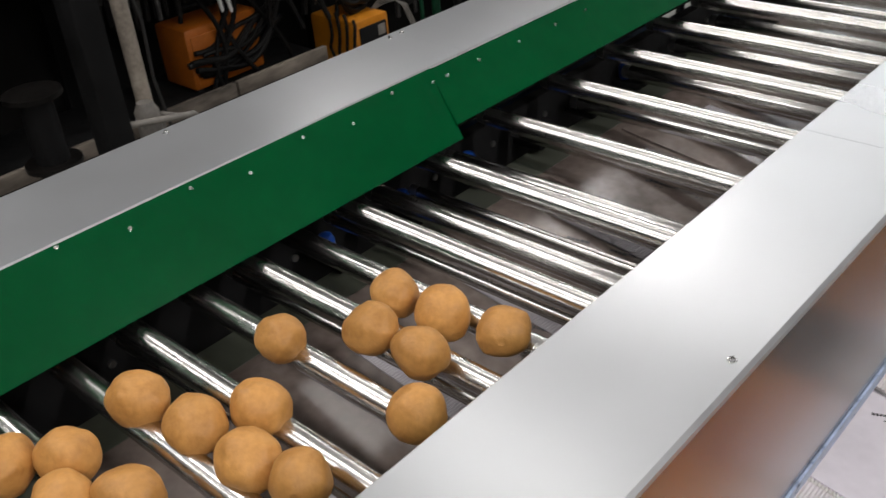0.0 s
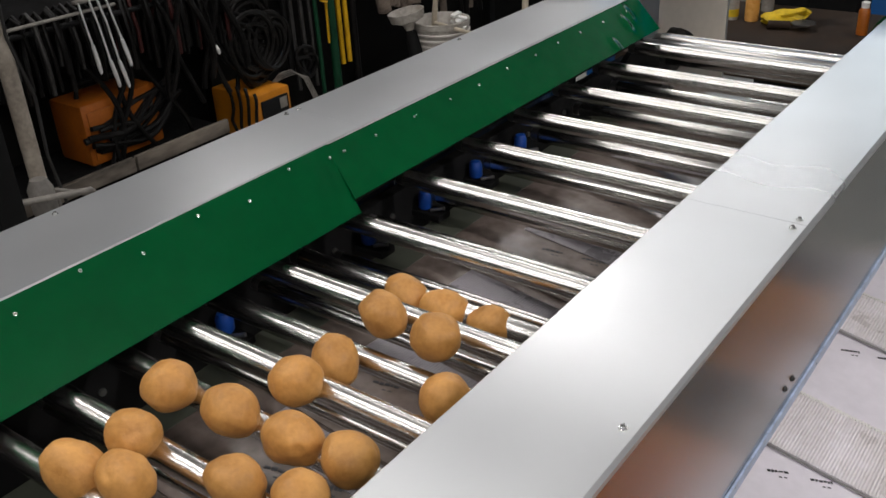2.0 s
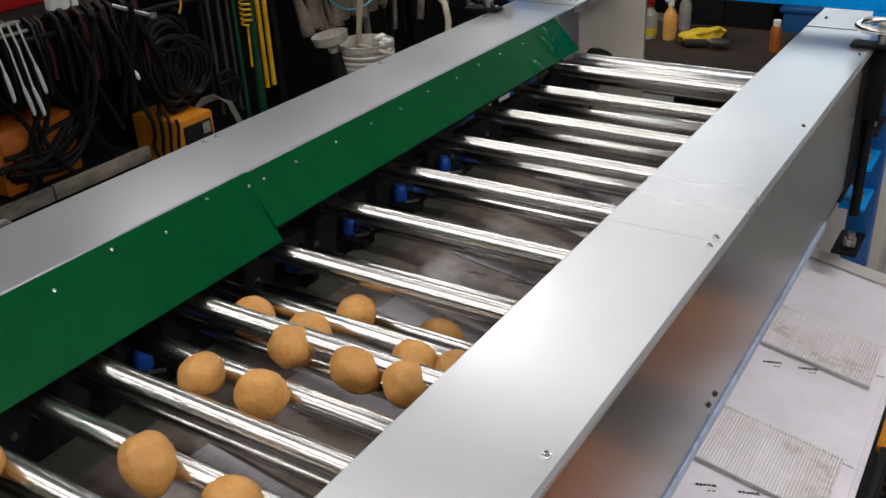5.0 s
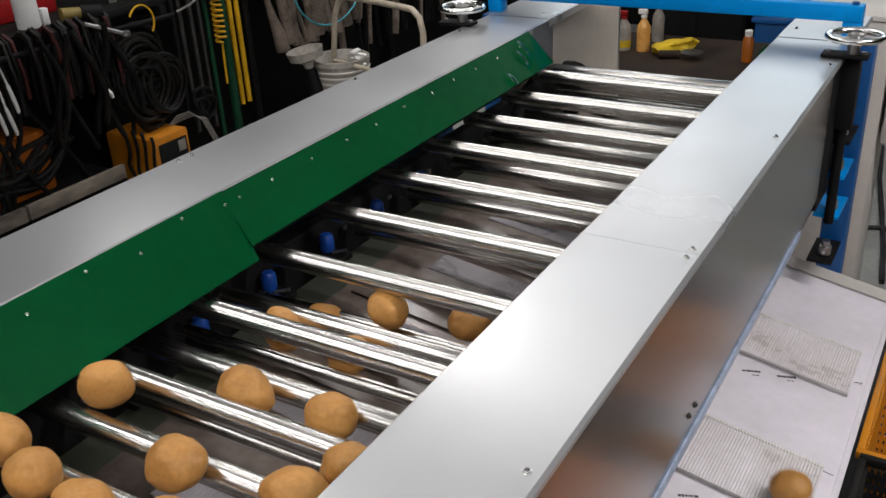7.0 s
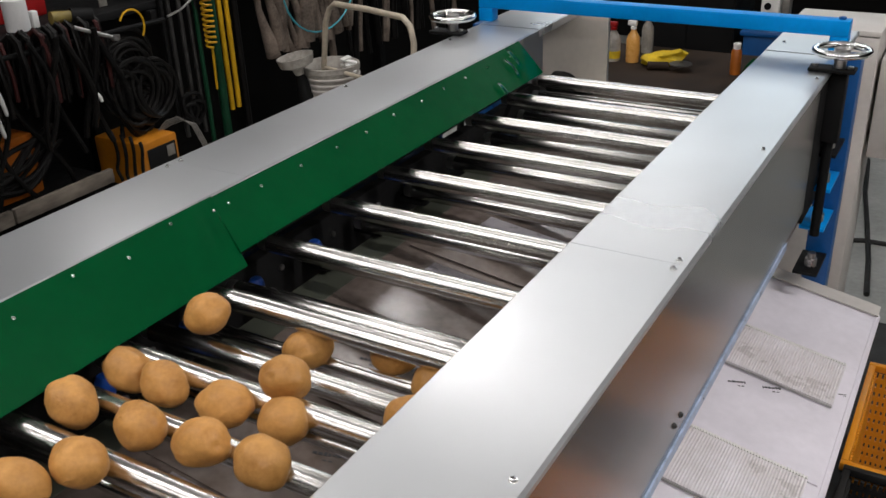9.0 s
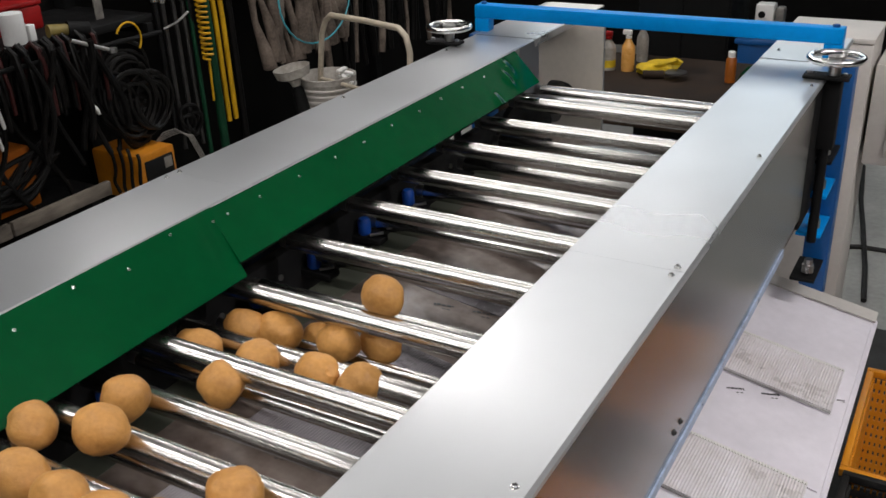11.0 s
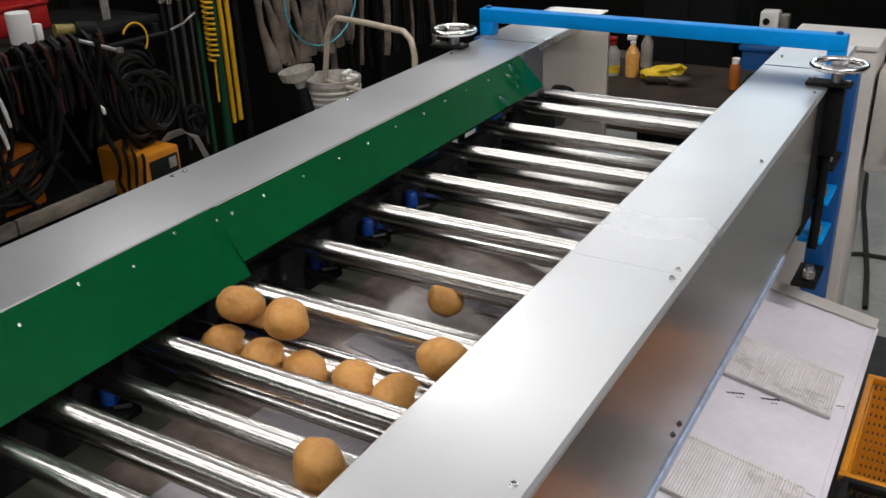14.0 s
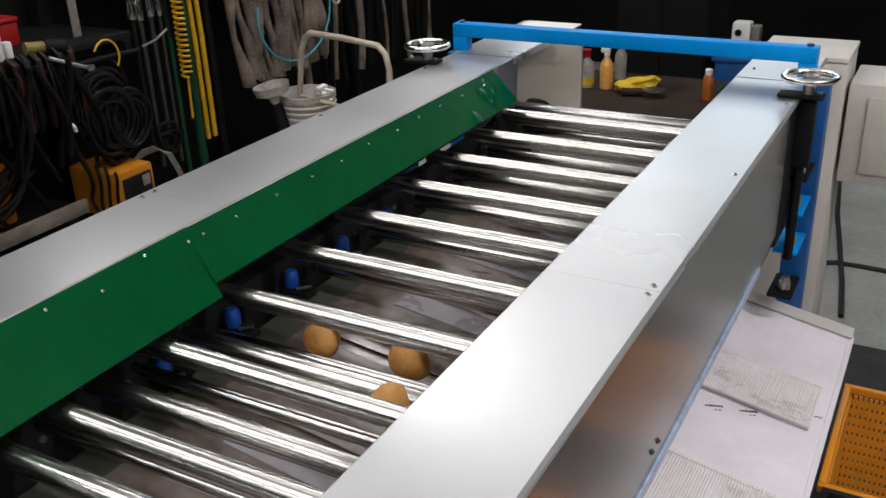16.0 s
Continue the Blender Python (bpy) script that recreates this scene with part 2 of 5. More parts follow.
def cross_mesh(r=0.0040):
    bm = box(-r * 0.7, r * 0.7, -r * 0.14, r * 0.14, 0.0036, 0.0044)
    return box(-r * 0.14, r * 0.14, -r * 0.7, r * 0.7, 0.0036, 0.0045, 0, bm)


ME_SCREW = mesh_of("screw", screw_mesh(0.0031), M_CHROME, True)
ME_CROSS = mesh_of("slot", cross_mesh(0.0034), M_IRON)
ME_DSCREW = mesh_of("screw", screw_mesh(0.0034), M_IRON, True)
ME_GSCREW = mesh_of("screw", screw_mesh(0.0017), M_CHROME, True)


def screw(parent, m, slot=True, data=None):
    ob = new("screw", data or ME_SCREW)
    ob.parent = parent
    ob.matrix_local = m
    if slot:
        c = new("slot", ME_CROSS)
        c.parent = ob
    return ob


# ---------------------------------------------------------------- the room
def room():
    tagged(solid("floor", box(-2.9, 3.4, -3.2, 6.6, FLOOR - 0.1, FLOOR), M_CONCRETE, "pale worn concrete workshop floor", "floor", kind="structure", smooth=False), kind="structure")
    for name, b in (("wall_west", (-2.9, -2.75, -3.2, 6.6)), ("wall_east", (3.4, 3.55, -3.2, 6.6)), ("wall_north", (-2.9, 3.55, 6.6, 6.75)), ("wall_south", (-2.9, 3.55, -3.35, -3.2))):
        solid(name, box(*b, FLOOR - 0.1, CEIL), M_WALL, "workshop wall coloured near black for its dimness", "wall", kind="structure", smooth=False)
    win = thing("window_1", "high strip of daylight windows in the end wall", "window", kind="structure")
    for k in range(6):
        x = -2.3 + 0.75 * k
        part("pane", box(x, x + 0.66, 6.575, 6.585, 2.0, 2.9), M_SKY, win, "bright daylight pane", smooth=False)
        part("mullion", box(x - 0.09, x, 6.55, 6.6, 1.95, 2.95), M_DULL, win)
    part("sill", box(-2.4, 2.2, 6.5, 6.6, 1.9, 1.95), M_DULL, win)
    solid("ceiling", box(-2.9, 3.55, -3.35, 6.75, CEIL, CEIL + 0.1), M_CEIL, "plain grey workshop ceiling", "ceiling", kind="structure", smooth=False)
    for x, y, w, span in LAMPS:
        li = thing("unseen_strip_light", "unseen white strip light hung below the ceiling", "ceiling light", "ceiling lights", at=pose(x, y, HANG))
        part("housing", box(-span / 2 - 0.03, span / 2 + 0.03, -0.13, 0.13, 0.0, 0.08, 0.01), M_WHITE, li)
        part("diffuser", box(-span / 2, span / 2, -0.11, 0.11, -0.022, -0.001, 0.005), M_LAMP, li, "glowing diffuser")
        for sx in (-span * 0.4, span * 0.4):
            part("hanger", tube([(sx, 0, 0.08), (sx, 0, CEIL - HANG)], 0.006, 8), M_DULL, li)


# ---------------------------------------------------------------- the machine's frame
IN, OUT, TOP = 0.295, 0.466, 0.95
Y0, Y1, SEAM = -1.6, 2.42, 0.992


def frame_rails():
    # right cover: top sheets and tall outer panel
    for side, name in ((1, "rail_cover"), (-1, "rail_cover")):
        for a, b in ((Y0, SEAM - 0.0003), (SEAM + 0.0003, 2.15), (2.152, Y1)):
            cover = thing(name, "galvanised sheet metal rail cover with screws", "rail cover", "rail covers")
            drop = 0.022 if side > 0 or a > 2.1 else 0.0022
            lift = 0.0 if a < 2.1 else 0.0015
            inn = IN if side > 0 else 0.2855
            prof = [(inn * side, TOP - drop), (inn * side, TOP - 0.003), ((inn + 0.003) * side, TOP), ((OUT - 0.004) * side, TOP), (OUT * side, TOP - 0.004), (OUT * side, TOP - 0.010)]
            prof = [(x, z + lift) for x, z in prof]
            part("top_sheet", folded(prof if side > 0 else prof[::-1], a, b, 0.0015), M_GALV, cover, smooth=False)
            if side > 0:
                ys = [y for y in (-0.4, 0.03, 0.506, 0.976, 1.003, 1.473, 1.95) if a < y < b]
                for y in ys:
                    screw(cover, pose(0.449, y, TOP + lift))
                if a > 2.1:
                    screw(cover, pose(0.322, 2.237, TOP + lift))
            else:
                for y in [y for y in (-0.45, 0.02, 0.5, 0.968, 0.999, 1.5, 1.96, 2.2) if a < y < b]:
                    screw(cover, pose(-0.445, y, TOP + lift))
    panel = thing("side_panel", "brushed sheet metal side panel below the rail cover", "side panel")
    part("sheet", box(OUT - 0.006, OUT - 0.003, Y0, 1.93, 0.655, TOP - 0.006), M_SIDE, panel, smooth=False)
    for y in (0.998, 1.028):
        screw(panel, pose(OUT - 0.003, y, 0.690, 0, 90, 0), data=ME_DSCREW, slot=False)
    left = thing("side_panel", "sheet metal side panel facing the tool wall", "side panel")
    part("sheet", box(-OUT + 0.003, -OUT + 0.006, Y0, 1.93, 0.655, TOP - 0.006), M_SIDE, left, smooth=False)
    # painted under-frame
    fr = thing("sizer_stand", "blue painted square tube stand on legs", "stand")
    for s in (-1, 1):
        part("long_rail", box(s * 0.43 - 0.02, s * 0.43 + 0.02, Y0, 2.18, 0.60 + 0.03, 0.684, 0.003), M_DBLUE, fr)
        part("inner_beam", box(s * 0.385 - 0.05, s * 0.385 + 0.05, Y0, 2.02, 0.86, 0.925, 0.003), M_BLACK, fr)
        for y in (-1.5, 2.22):
            part("leg", box(s * 0.475 - 0.03, s * 0.475 + 0.03, y - 0.03, y + 0.03, FLOOR, 0.94, 0.003), M_DBLUE, fr)
        part("leg", box(s * 0.42 - 0.025, s * 0.42 + 0.025, 0.2, 0.25, FLOOR, 0.60, 0.003), M_DBLUE, fr)
    # height adjuster bosses on the near post
    # Black box added to fill the dark gap between panel and post.
    part("dark_gap_fill", box(0.425, 0.462, 1.94, 2.188, 0.62, 0.935, 0.003), M_BLACK, fr)
    for z in (0.745, 0.66, 0.56, 0.44):
        part("bracket", box(0.44, 0.497, 2.06, 2.189, z - 0.004, z + 0.004, 0.001), M_BLUE if z in (0.66, 0.56) else M_BLACK, fr)
        part("jack_nut", lathe([(0.014, 0), (0.014, 0.02), (0.010, 0.021), (0.010, 0.034)], 12, (0.475, 2.09, z + 0.012)), M_DULL, fr)


def cross_bar():
    cb = thing("cross_bar", "bright blue painted square tube portal over the rollers", "cross bar")
    part("bar", box(-0.480, 0.470, 2.18, 2.22, 0.988, 1.024, 0.003), M_BLUE, cb)
    for x in (-0.46, 0.45):
        part("post", box(x - 0.02, x + 0.02, 2.181, 2.219, 0.952, 0.9875, 0.002), M_BLUE, cb)
        part("bolt", lathe([(0.008, 0), (0.008, 0.006), (0.004, 0.007)], 6, (x, 2.20, 1.024)), M_DBLUE, cb)


def handwheel(x, y, spin):
    hw = thing("handwheel", "chromed three-spoke handwheel on a black bracket", "handwheel", "handwheels", at=pose(x, y, TOP))
    part("bracket", box(-0.062, 0.034, -0.022, 0.022, 0.0015, 0.010, 0.003), M_BLACK, hw, "black bolted bracket")
    for sx in (-0.050, 0.022):
        part("bolt", lathe([(0.006, 0.010), (0.006, 0.015), (0.003, 0.016)], 8, (sx, 0, 0)), M_DULL, hw)
    part("hub", lathe([(0.013, 0.010), (0.013, 0.025), (0.017, 0.031), (0.017, 0.052), (0.012, 0.047)], 20), M_DULL, hw)
    R = 0.054
    part("rim", tube([(R * math.cos(a), R * math.sin(a), 0.047) for a in [2 * math.pi * k / 40 for k in range(40)]], 0.0075, 12, closed=True), M_CHROME, hw)
    for k in range(3):
        a = radians(spin + 120 * k)
        part("spoke", tube([(0.01 * math.cos(a), 0.01 * math.sin(a), 0.039), (0.03 * math.cos(a), 0.03 * math.sin(a), 0.041), (R * math.cos(a), R * math.sin(a), 0.047)], [0.007, 0.006, 0.006], 10), M_CHROME, hw)
    part("jack_tube", box(-0.024, 0.016, 0.012, 0.052, -0.165, -0.002, 0.003), M_BLACK, hw)
    part("spindle", tube([(-0.004, 0.032, -0.165), (-0.004, 0.032, -0.40)], 0.011, 12), M_BLACK, hw)


def guard_sheet(top, low, n, a, b):
    """A leaning sheet with a bent lower lip, shallow waves, a ridge by the lap joint and dents at the far end."""
    bm = bmesh.new()
    m, k = int((b - a) / 0.008), 14
    for back in (0, 1):
        rows = []
        for j in range(m + 1):
            y = a + (b - a) * j / m
            row = []
            for i in range(k + 1):
                f = i / k
                x, z = top[0] + (low[0] - top[0]) * f, top[1] + (low[1] - top[1]) * f
                d = 0.0006 * noise.noise(Vector((y * 2.3, f * 0.7, 4.0))) * math.sin(math.pi * f)
                d += 0.003 * math.exp(-((y - 0.868) / 0.007) ** 2) * math.exp(-((f - 0.40) / 0.28) ** 2)
                for dy, df, h in ((1.912, 0.52, 0.0065), (1.945, 0.34, 0.005), (1.815, 0.90, 0.005)):
                    d += h * math.exp(-((y - dy) / 0.012) ** 2 - ((f - df) / 0.20) ** 2)
                d -= 0.0014 * back
                row.append(bm.verts.new((x + n.x * d, y - 0.45 * (TOP - z), z + n.z * d)))
            z = low[1] - 0.005
            row.append(bm.verts.new((low[0] - 0.010 - 0.001 * back, y - 0.45 * (TOP - z), z - 0.001 * back)))
            rows.append(row)
        for r0, r1 in zip(rows, rows[1:]):
            for q in range(k + 1):
                face = (r0[q], r0[q + 1], r1[q + 1], r1[q])
                bm.faces.new(face if back else face[::-1])
        if back:
            front = keep
            for r0, r1 in ((front[0], rows[0]), (front[-1], rows[-1])):
                for q in range(k + 1):
                    bm.faces.new((r0[q], r0[q + 1], r1[q + 1], r1[q]))
            for q in (0, k + 1):
                for j in range(m):
                    bm.faces.new((front[j][q], front[j + 1][q], rows[j + 1][q], rows[j][q]))
        keep = rows
    return bm


def green_guards():
    # folded green guards that lean over the chain side
    for (a, b, xb, zb, xt) in ((Y0, 0.902, -0.189, 0.862, -0.287), (0.898, 2.03, -0.202, 0.882, -0.287)):
        g = thing("green_guard", "green painted sheet guard leaning over the rollers", "guard", "green guards")
        lift = 0.0015 if a < 0 else 0.0
        n = Vector((TOP - zb, 0, xb - xt)).normalized()
        o = n * lift
        bm = guard_sheet((xt + 0.0012 + o.x, TOP - 0.0025 + o.z), (xb + o.x, zb + o.z), n, a, b)
        part("sheet", bm, M_GREEN, g)
        if a < 0:
            spots = [(-0.15, .25), (-0.05, .12), (0.05, .25), (0.14, .12), (0.235, 0.06), (0.324, 0.20), (0.424, 0.10), (0.511, 0.23), (0.616, 0.13), (0.704, 0.24), (0.801, 0.11), (0.884, 0.21)]
        else:
            spots = [(0.918, 0.26), (0.999, 0.26), (1.106, 0.27), (1.213, 0.28), (1.309, 0.28), (1.414, 0.24), (1.521, 0.26), (1.617, 0.23), (1.714, 0.24), (1.818, 0.27), (1.93, .30)]
        ang = math.degrees(math.atan2(n.x, n.z))
        for y, f in spots:
            p = Vector((xt, y, TOP + 0.0012)).lerp(Vector((xb, y, zb)), f) + o
            screw(g, pose(p.x, p.y, p.z, 0, ang, 0), slot=False, data=ME_GSCREW)
    g = thing("green_guard", "green painted sheet guard under the rail cover", "guard", "green guards")
    part("sheet", folded([(0.262, 0.865), (0.287, 0.925), (0.291, 0.93)], Y0, 2.16, 0.0014), M_GREEN, g, smooth=False)
    part("end_tab", folded([(0.268, 0.905), (0.282, 0.940), (0.2935, 0.944)], 2.03, 2.10, 0.0014), M_GREEN, g, smooth=False)


# ---------------------------------------------------------------- roller chain
PITCH, SPEED, PHASE = 0.184, 0.1215, 0.0826
ZU, RR = 0.8325, 0.0170
YA, YB, ZR = -1.55, 2.09, 0.40
RAD = (ZU - ZR) / 2
RUN = YB - YA
LOOP = 46 * PITCH
TURN = (LOOP - 2 * RUN) / 2


def on_loop(u):
    """Where a roller axle is after u metres along the closed chain: y, z and whether on the upper run."""
    u %= LOOP
    if u < RUN:
        return YA + u, ZU, True
    u -= RUN
    if u < TURN:
        a = math.pi * u / TURN
        return YB + math.sin(a) * RAD * 0.5, (ZU + ZR) / 2 + math.cos(a) * RAD, False
    u -= TURN
    if u < RUN:
        return YB - u, ZR, False
    a = math.pi * (u - RUN) / TURN
    return YA - math.sin(a) * RAD * 0.5, (ZU + ZR) / 2 - math.cos(a) * RAD, False


def low_drop(y):
    return -min(0.075, max(-0.003, 0.10 * (y - 0.45))) * min(1, max(0, (YB - y) / 0.08)) * min(1, max(0, (y - YA) / 0.2))


def under_drop(y):
    return -0.030 - min(0.10, max(0, 0.2 * (y - 0.64))) * min(1, max(0, (YB - y) / 0.08))


ROLLERS = []


def rollers():
    def turned(prof):
        bm = lathe(prof, 28)
        bmesh.ops.rotate(bm, verts=bm.verts, cent=(0, 0, 0), matrix=Matrix.Rotation(math.pi / 2, 3, "Y"))
        return bm
    kinds = (("conveyor_roller", RR, 0.0, "polished chrome conveyor roller carried by the chain"),
             ("lower_roller", RR * 0.95, PITCH / 2, "polished chrome roller riding lower between the others"),
             ("support_roller", 0.0105, 0.0, "thin polished steel roller running below the conveyor rollers"))
    for name, r, off, label in kinds:
        x1 = 0.254
        shell = mesh_of("tube", turned([(r * 0.9, -x1), (r, -x1 + 0.002), (r, x1 - 0.002), (r * 0.9, x1)]), M_ROLL, True)
        caps = [mesh_of("end_cap", turned([(r * 0.55, s * x1 + min(0, s) * 0.018), (r * 0.84, s * x1 + min(0, s) * 0.016), (r * 0.86, s * x1 + max(0, s) * 0.016), (r * 0.55, s * x1 + max(0, s) * 0.018)]), M_DULL, True) for s in (-1, 1)]
        shafts = [mesh_of("shaft", turned([(0.006, s * 0.272 - 0.0), (0.006, s * 0.272 + 0.014)]), M_BLACK, True) for s in (-1, 1)]
        for i in range(46):
            ob = thing(name, label, "roller", name.replace("_", " ") + "s")
            for nm, me in [("tube", shell)] + [("end_cap", c) for c in caps] + [("shaft", c) for c in shafts]:
                new(nm, me).parent = ob
            ROLLERS.append((ob, name, PHASE - YA + off + i * PITCH))
    # chain side plates along the guarded sides, and the drive parts seen behind
    for s in (-1, 1):
        ch = thing("roller_chain", "dark greasy roller chain along the rail", "chain", "roller chains")
        part("top_strand", box(s * 0.294 - 0.008, s * 0.294 + 0.008, YA, YB, ZU - 0.012, ZU + 0.010, 0.002), M_BLACK, ch)
        part("return_strand", box(s * 0.294 - 0.008, s * 0.294 + 0.008, YA, YB, ZR - 0.012, ZR + 0.010, 0.002), M_BLACK, ch)
        for yy in (YA, YB):
            part("sprocket", tube([(s * 0.287, yy, (ZU + ZR) / 2), (s * 0.302, yy, (ZU + ZR) / 2)], 0.197, 28), M_BLACK, ch)
        rail = thing("chain_rail", "black steel track under the chain", "rail", "chain rails")
        part("track", box(s * 0.312 - 0.012, s * 0.312 + 0.014, Y0, 2.05, 0.66, 0.786, 0.002), M_BLACK, rail)
        for k in range(12):
            part("bolt", tube([(s * 0.300, 0.1 + 0.16 * k, 0.745), (s * 0.294, 0.1 + 0.16 * k, 0.745)], 0.006, 6), M_DULL, rail)
    for y in (0.63, 0.80, 0.97, 1.138, 1.308, 1.478):
        cl = thing("rail_clamp", "blue plastic clamp knob on a black bracket", "clamp", "rail clamps", at=pose(-0.278, y, 0.735))
        part("knob", lathe([(0.011, 0), (0.014, 0.004), (0.014, 0.026), (0.010, 0.034), (0.004, 0.036)], 14), M_BPLASTIC, cl)
        part("bracket", box(-0.03, 0.045, -0.018, 0.018, -0.014, -0.001, 0.002), M_BLACK, cl)
        part("pin", tube([(0.02, -0.01, 0.004), (0.045, 0.0, 0.010)], 0.0035, 8), M_DULL, cl)


# ---------------------------------------------------------------- chute of plastic sheets
def chute_z(x):
    return 0.62 - 0.20 * (x - 0.459) if x > 0.46 else 0.62 + 0.14 * (0.46 - x)


def ribbed(x0, x1, y0, y1, lift0, lift1, rib=0.0045, height=0.0015):
    """A corrugated sheet laid on the chute: ribs run across the slope."""
    bm = bmesh.new()
    n = max(2, int((x1 - x0) / rib) * 2)
    xs = [x0 + (x1 - x0) * i / n for i in range(n + 1)]
    top = [[bm.verts.new((x, y, chute_z(x) + (lift0 if j == 0 else lift1) + (height if i % 2 else 0))) for i, x in enumerate(xs)] for j, y in enumerate((y0, y1))]
    bot = [[bm.verts.new((x, y, chute_z(x) + (lift0 if j == 0 else lift1) - 0.0025)) for i, x in enumerate(xs)] for j, y in enumerate((y0, y1))]
    for i in range(n):
        bm.faces.new((top[0][i], top[0][i + 1], top[1][i + 1], top[1][i]))
        bm.faces.new((bot[0][i + 1], bot[0][i], bot[1][i], bot[1][i + 1]))
        bm.faces.new((bot[0][i], bot[0][i + 1], top[0][i + 1], top[0][i]))
        bm.faces.new((top[1][i], top[1][i + 1], bot[1][i + 1], bot[1][i]))
    for i in (0, n):
        f = (bot[0][i], top[0][i], top[1][i], bot[1][i])
        bm.faces.new(f if i == 0 else f[::-1])
    return bm


def slope_sheet(x0, x1, y0, y1, lift, thick=0.003, nx=8):
    prof = [(x0 + (x1 - x0) * i / nx, chute_z(x0 + (x1 - x0) * i / nx) + lift) for i in range(nx + 1)]
    return folded(prof, y0, y1, thick)


def print_marks(parent, x, y, lift, scale=1.0, turn=0.0):
    """Two short lines of unreadable print, as bars, turned on the sheet."""
    rng = random.Random(int(x * 1000 + y * 777))
    bm = bmesh.new()
    ca, sa = math.cos(radians(turn)), math.sin(radians(turn))

    def bar(u0, u1, v0, v1):
        low, high = [], []
        for u, v in ((u0, v0), (u1, v0), (u1, v1), (u0, v1)):
            px, py = x + (u * ca - v * sa) * scale, y + (u * sa + v * ca) * scale
            low.append(bm.verts.new((px, py, chute_z(px) + lift)))
            high.append(bm.verts.new((px, py, chute_z(px) + lift + 0.0004)))
        bm.faces.new(high)
        bm.faces.new(low[::-1])
        for q in range(4):
            bm.faces.new((low[q], low[(q + 1) % 4], high[(q + 1) % 4], high[q]))
    u = -0.018
    while u < 0.016:
        w = rng.uniform(0.003, 0.008)
        bar(u, u + w, -0.0022 + rng.uniform(-0.001, 0.001), 0.0026 + rng.uniform(-0.001, 0.001))
        u += w + 0.0014
    for k in range(2):
        bar(-0.002 + 0.008 * k, 0.003 + 0.008 * k, -0.0125, -0.0105)
    part("print", bm, M_PRINT, parent, "small black print", smooth=False)


def chute():
    ch = thing("outlet_chute", "pale corrugated plastic outlet chute sloping out from under the machine", "chute")
    part("base_sheet", slope_sheet(0.41, 0.664, 0.35, 1.672, 0.0), M_SHEET, ch, smooth=False)
    part("lip", folded([(0.660, chute_z(0.66) + 0.001), (0.668, chute_z(0.668) - 0.006)], 0.35, 1.672, 0.002), M_SHEET, ch, smooth=False)
    part("end_strip", folded([(0.41, 0.636), (0.56, 0.606), (0.665, 0.585)], 1.65, 1.69, 0.003), M_BEIGE, ch, smooth=False)
    # overlapping flaps, each with a corrugated band at its far end
    for y in (1.292, 0.952, 0.60):
        part("flap", slope_sheet(0.42, 0.655, y - 0.20, y + 0.004, 0.004), M_SHEET, ch, smooth=False)
        part("corrugated_band", ribbed(0.458, 0.640, y, y + 0.142, 0.012, 0.004, 0.0044, 0.0016), M_SCUFF, ch, "soiled corrugated band", smooth=False)
        # Dark strip paints the shadow line below the band's near edge.
        part("edge_shadow", slope_sheet(0.458, 0.640, y - 0.002, y - 0.0005, 0.010, 0.003), M_DULL, ch, "cut edge of the band, dark to paint the shadow under it", smooth=False)
        # White paints the light caught on the open flute ends.
        part("flute_edge", ribbed(0.458, 0.640, y + 0.1425, y + 0.1475, 0.005, 0.005, 0.0045, 0.003), M_WHITE, ch, "open flutes of the band, white for the light they catch", smooth=False)
        print_marks(ch, 0.493, y - 0.036, 0.0046, 0.85, 32)
        print_marks(ch, 0.545, y - 0.012, 0.0046, 0.85, 32)
    print_marks(ch, 0.648, 1.35, 0.0012, 0.4, 32)
    # the chute hangs lower than the frame, over the crates, and is built a quarter larger than its plan
    place = Matrix.Translation((-0.2086, 0.028, -0.4228)) @ Matrix.Scale(1.28, 4)
    for ob in ch.children:
        ob.data.transform(place)
    for y in (0.62, 1.1, 1.58):
        part("hanger", box(0.319, 0.325, y, y + 0.02, 0.386, 0.632), M_DULL, ch)
    film = thing("edge_strip", "translucent blue film strip along the panel's lower edge", "strip")
    part("film", box(0.4635, 0.4670, 0.0, 1.75, 0.640, 0.657), M_FILM, film)


def catch_tray():
    # catch tray below the rollers
    tray = thing("catch_tray", "grey plastic catch tray, toned dark for the shade under the rollers", "tray")
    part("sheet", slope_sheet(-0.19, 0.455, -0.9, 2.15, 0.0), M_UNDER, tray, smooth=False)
    part("border", box(-0.262, -0.19, -0.9, 2.0, 0.705, 0.7115), M_OLIVE, tray, "olive border board", smooth=False)
    for y in (0.30, 0.52, 0.74, 0.98, 1.22, 1.46):
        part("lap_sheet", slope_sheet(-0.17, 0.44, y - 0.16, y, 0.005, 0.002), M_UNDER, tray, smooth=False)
        part("corrugated_band", ribbed(-0.10, 0.16, y - 0.012, y + 0.055, 0.006, 0.002), M_BAND, tray, "corrugated band, toned down for the shade", smooth=False)
        print_marks(tray, -0.02, y - 0.04, 0.0056, 1.1, 20)
        print_marks(tray, 0.05, y - 0.02, 0.0056, 1.1, 20)


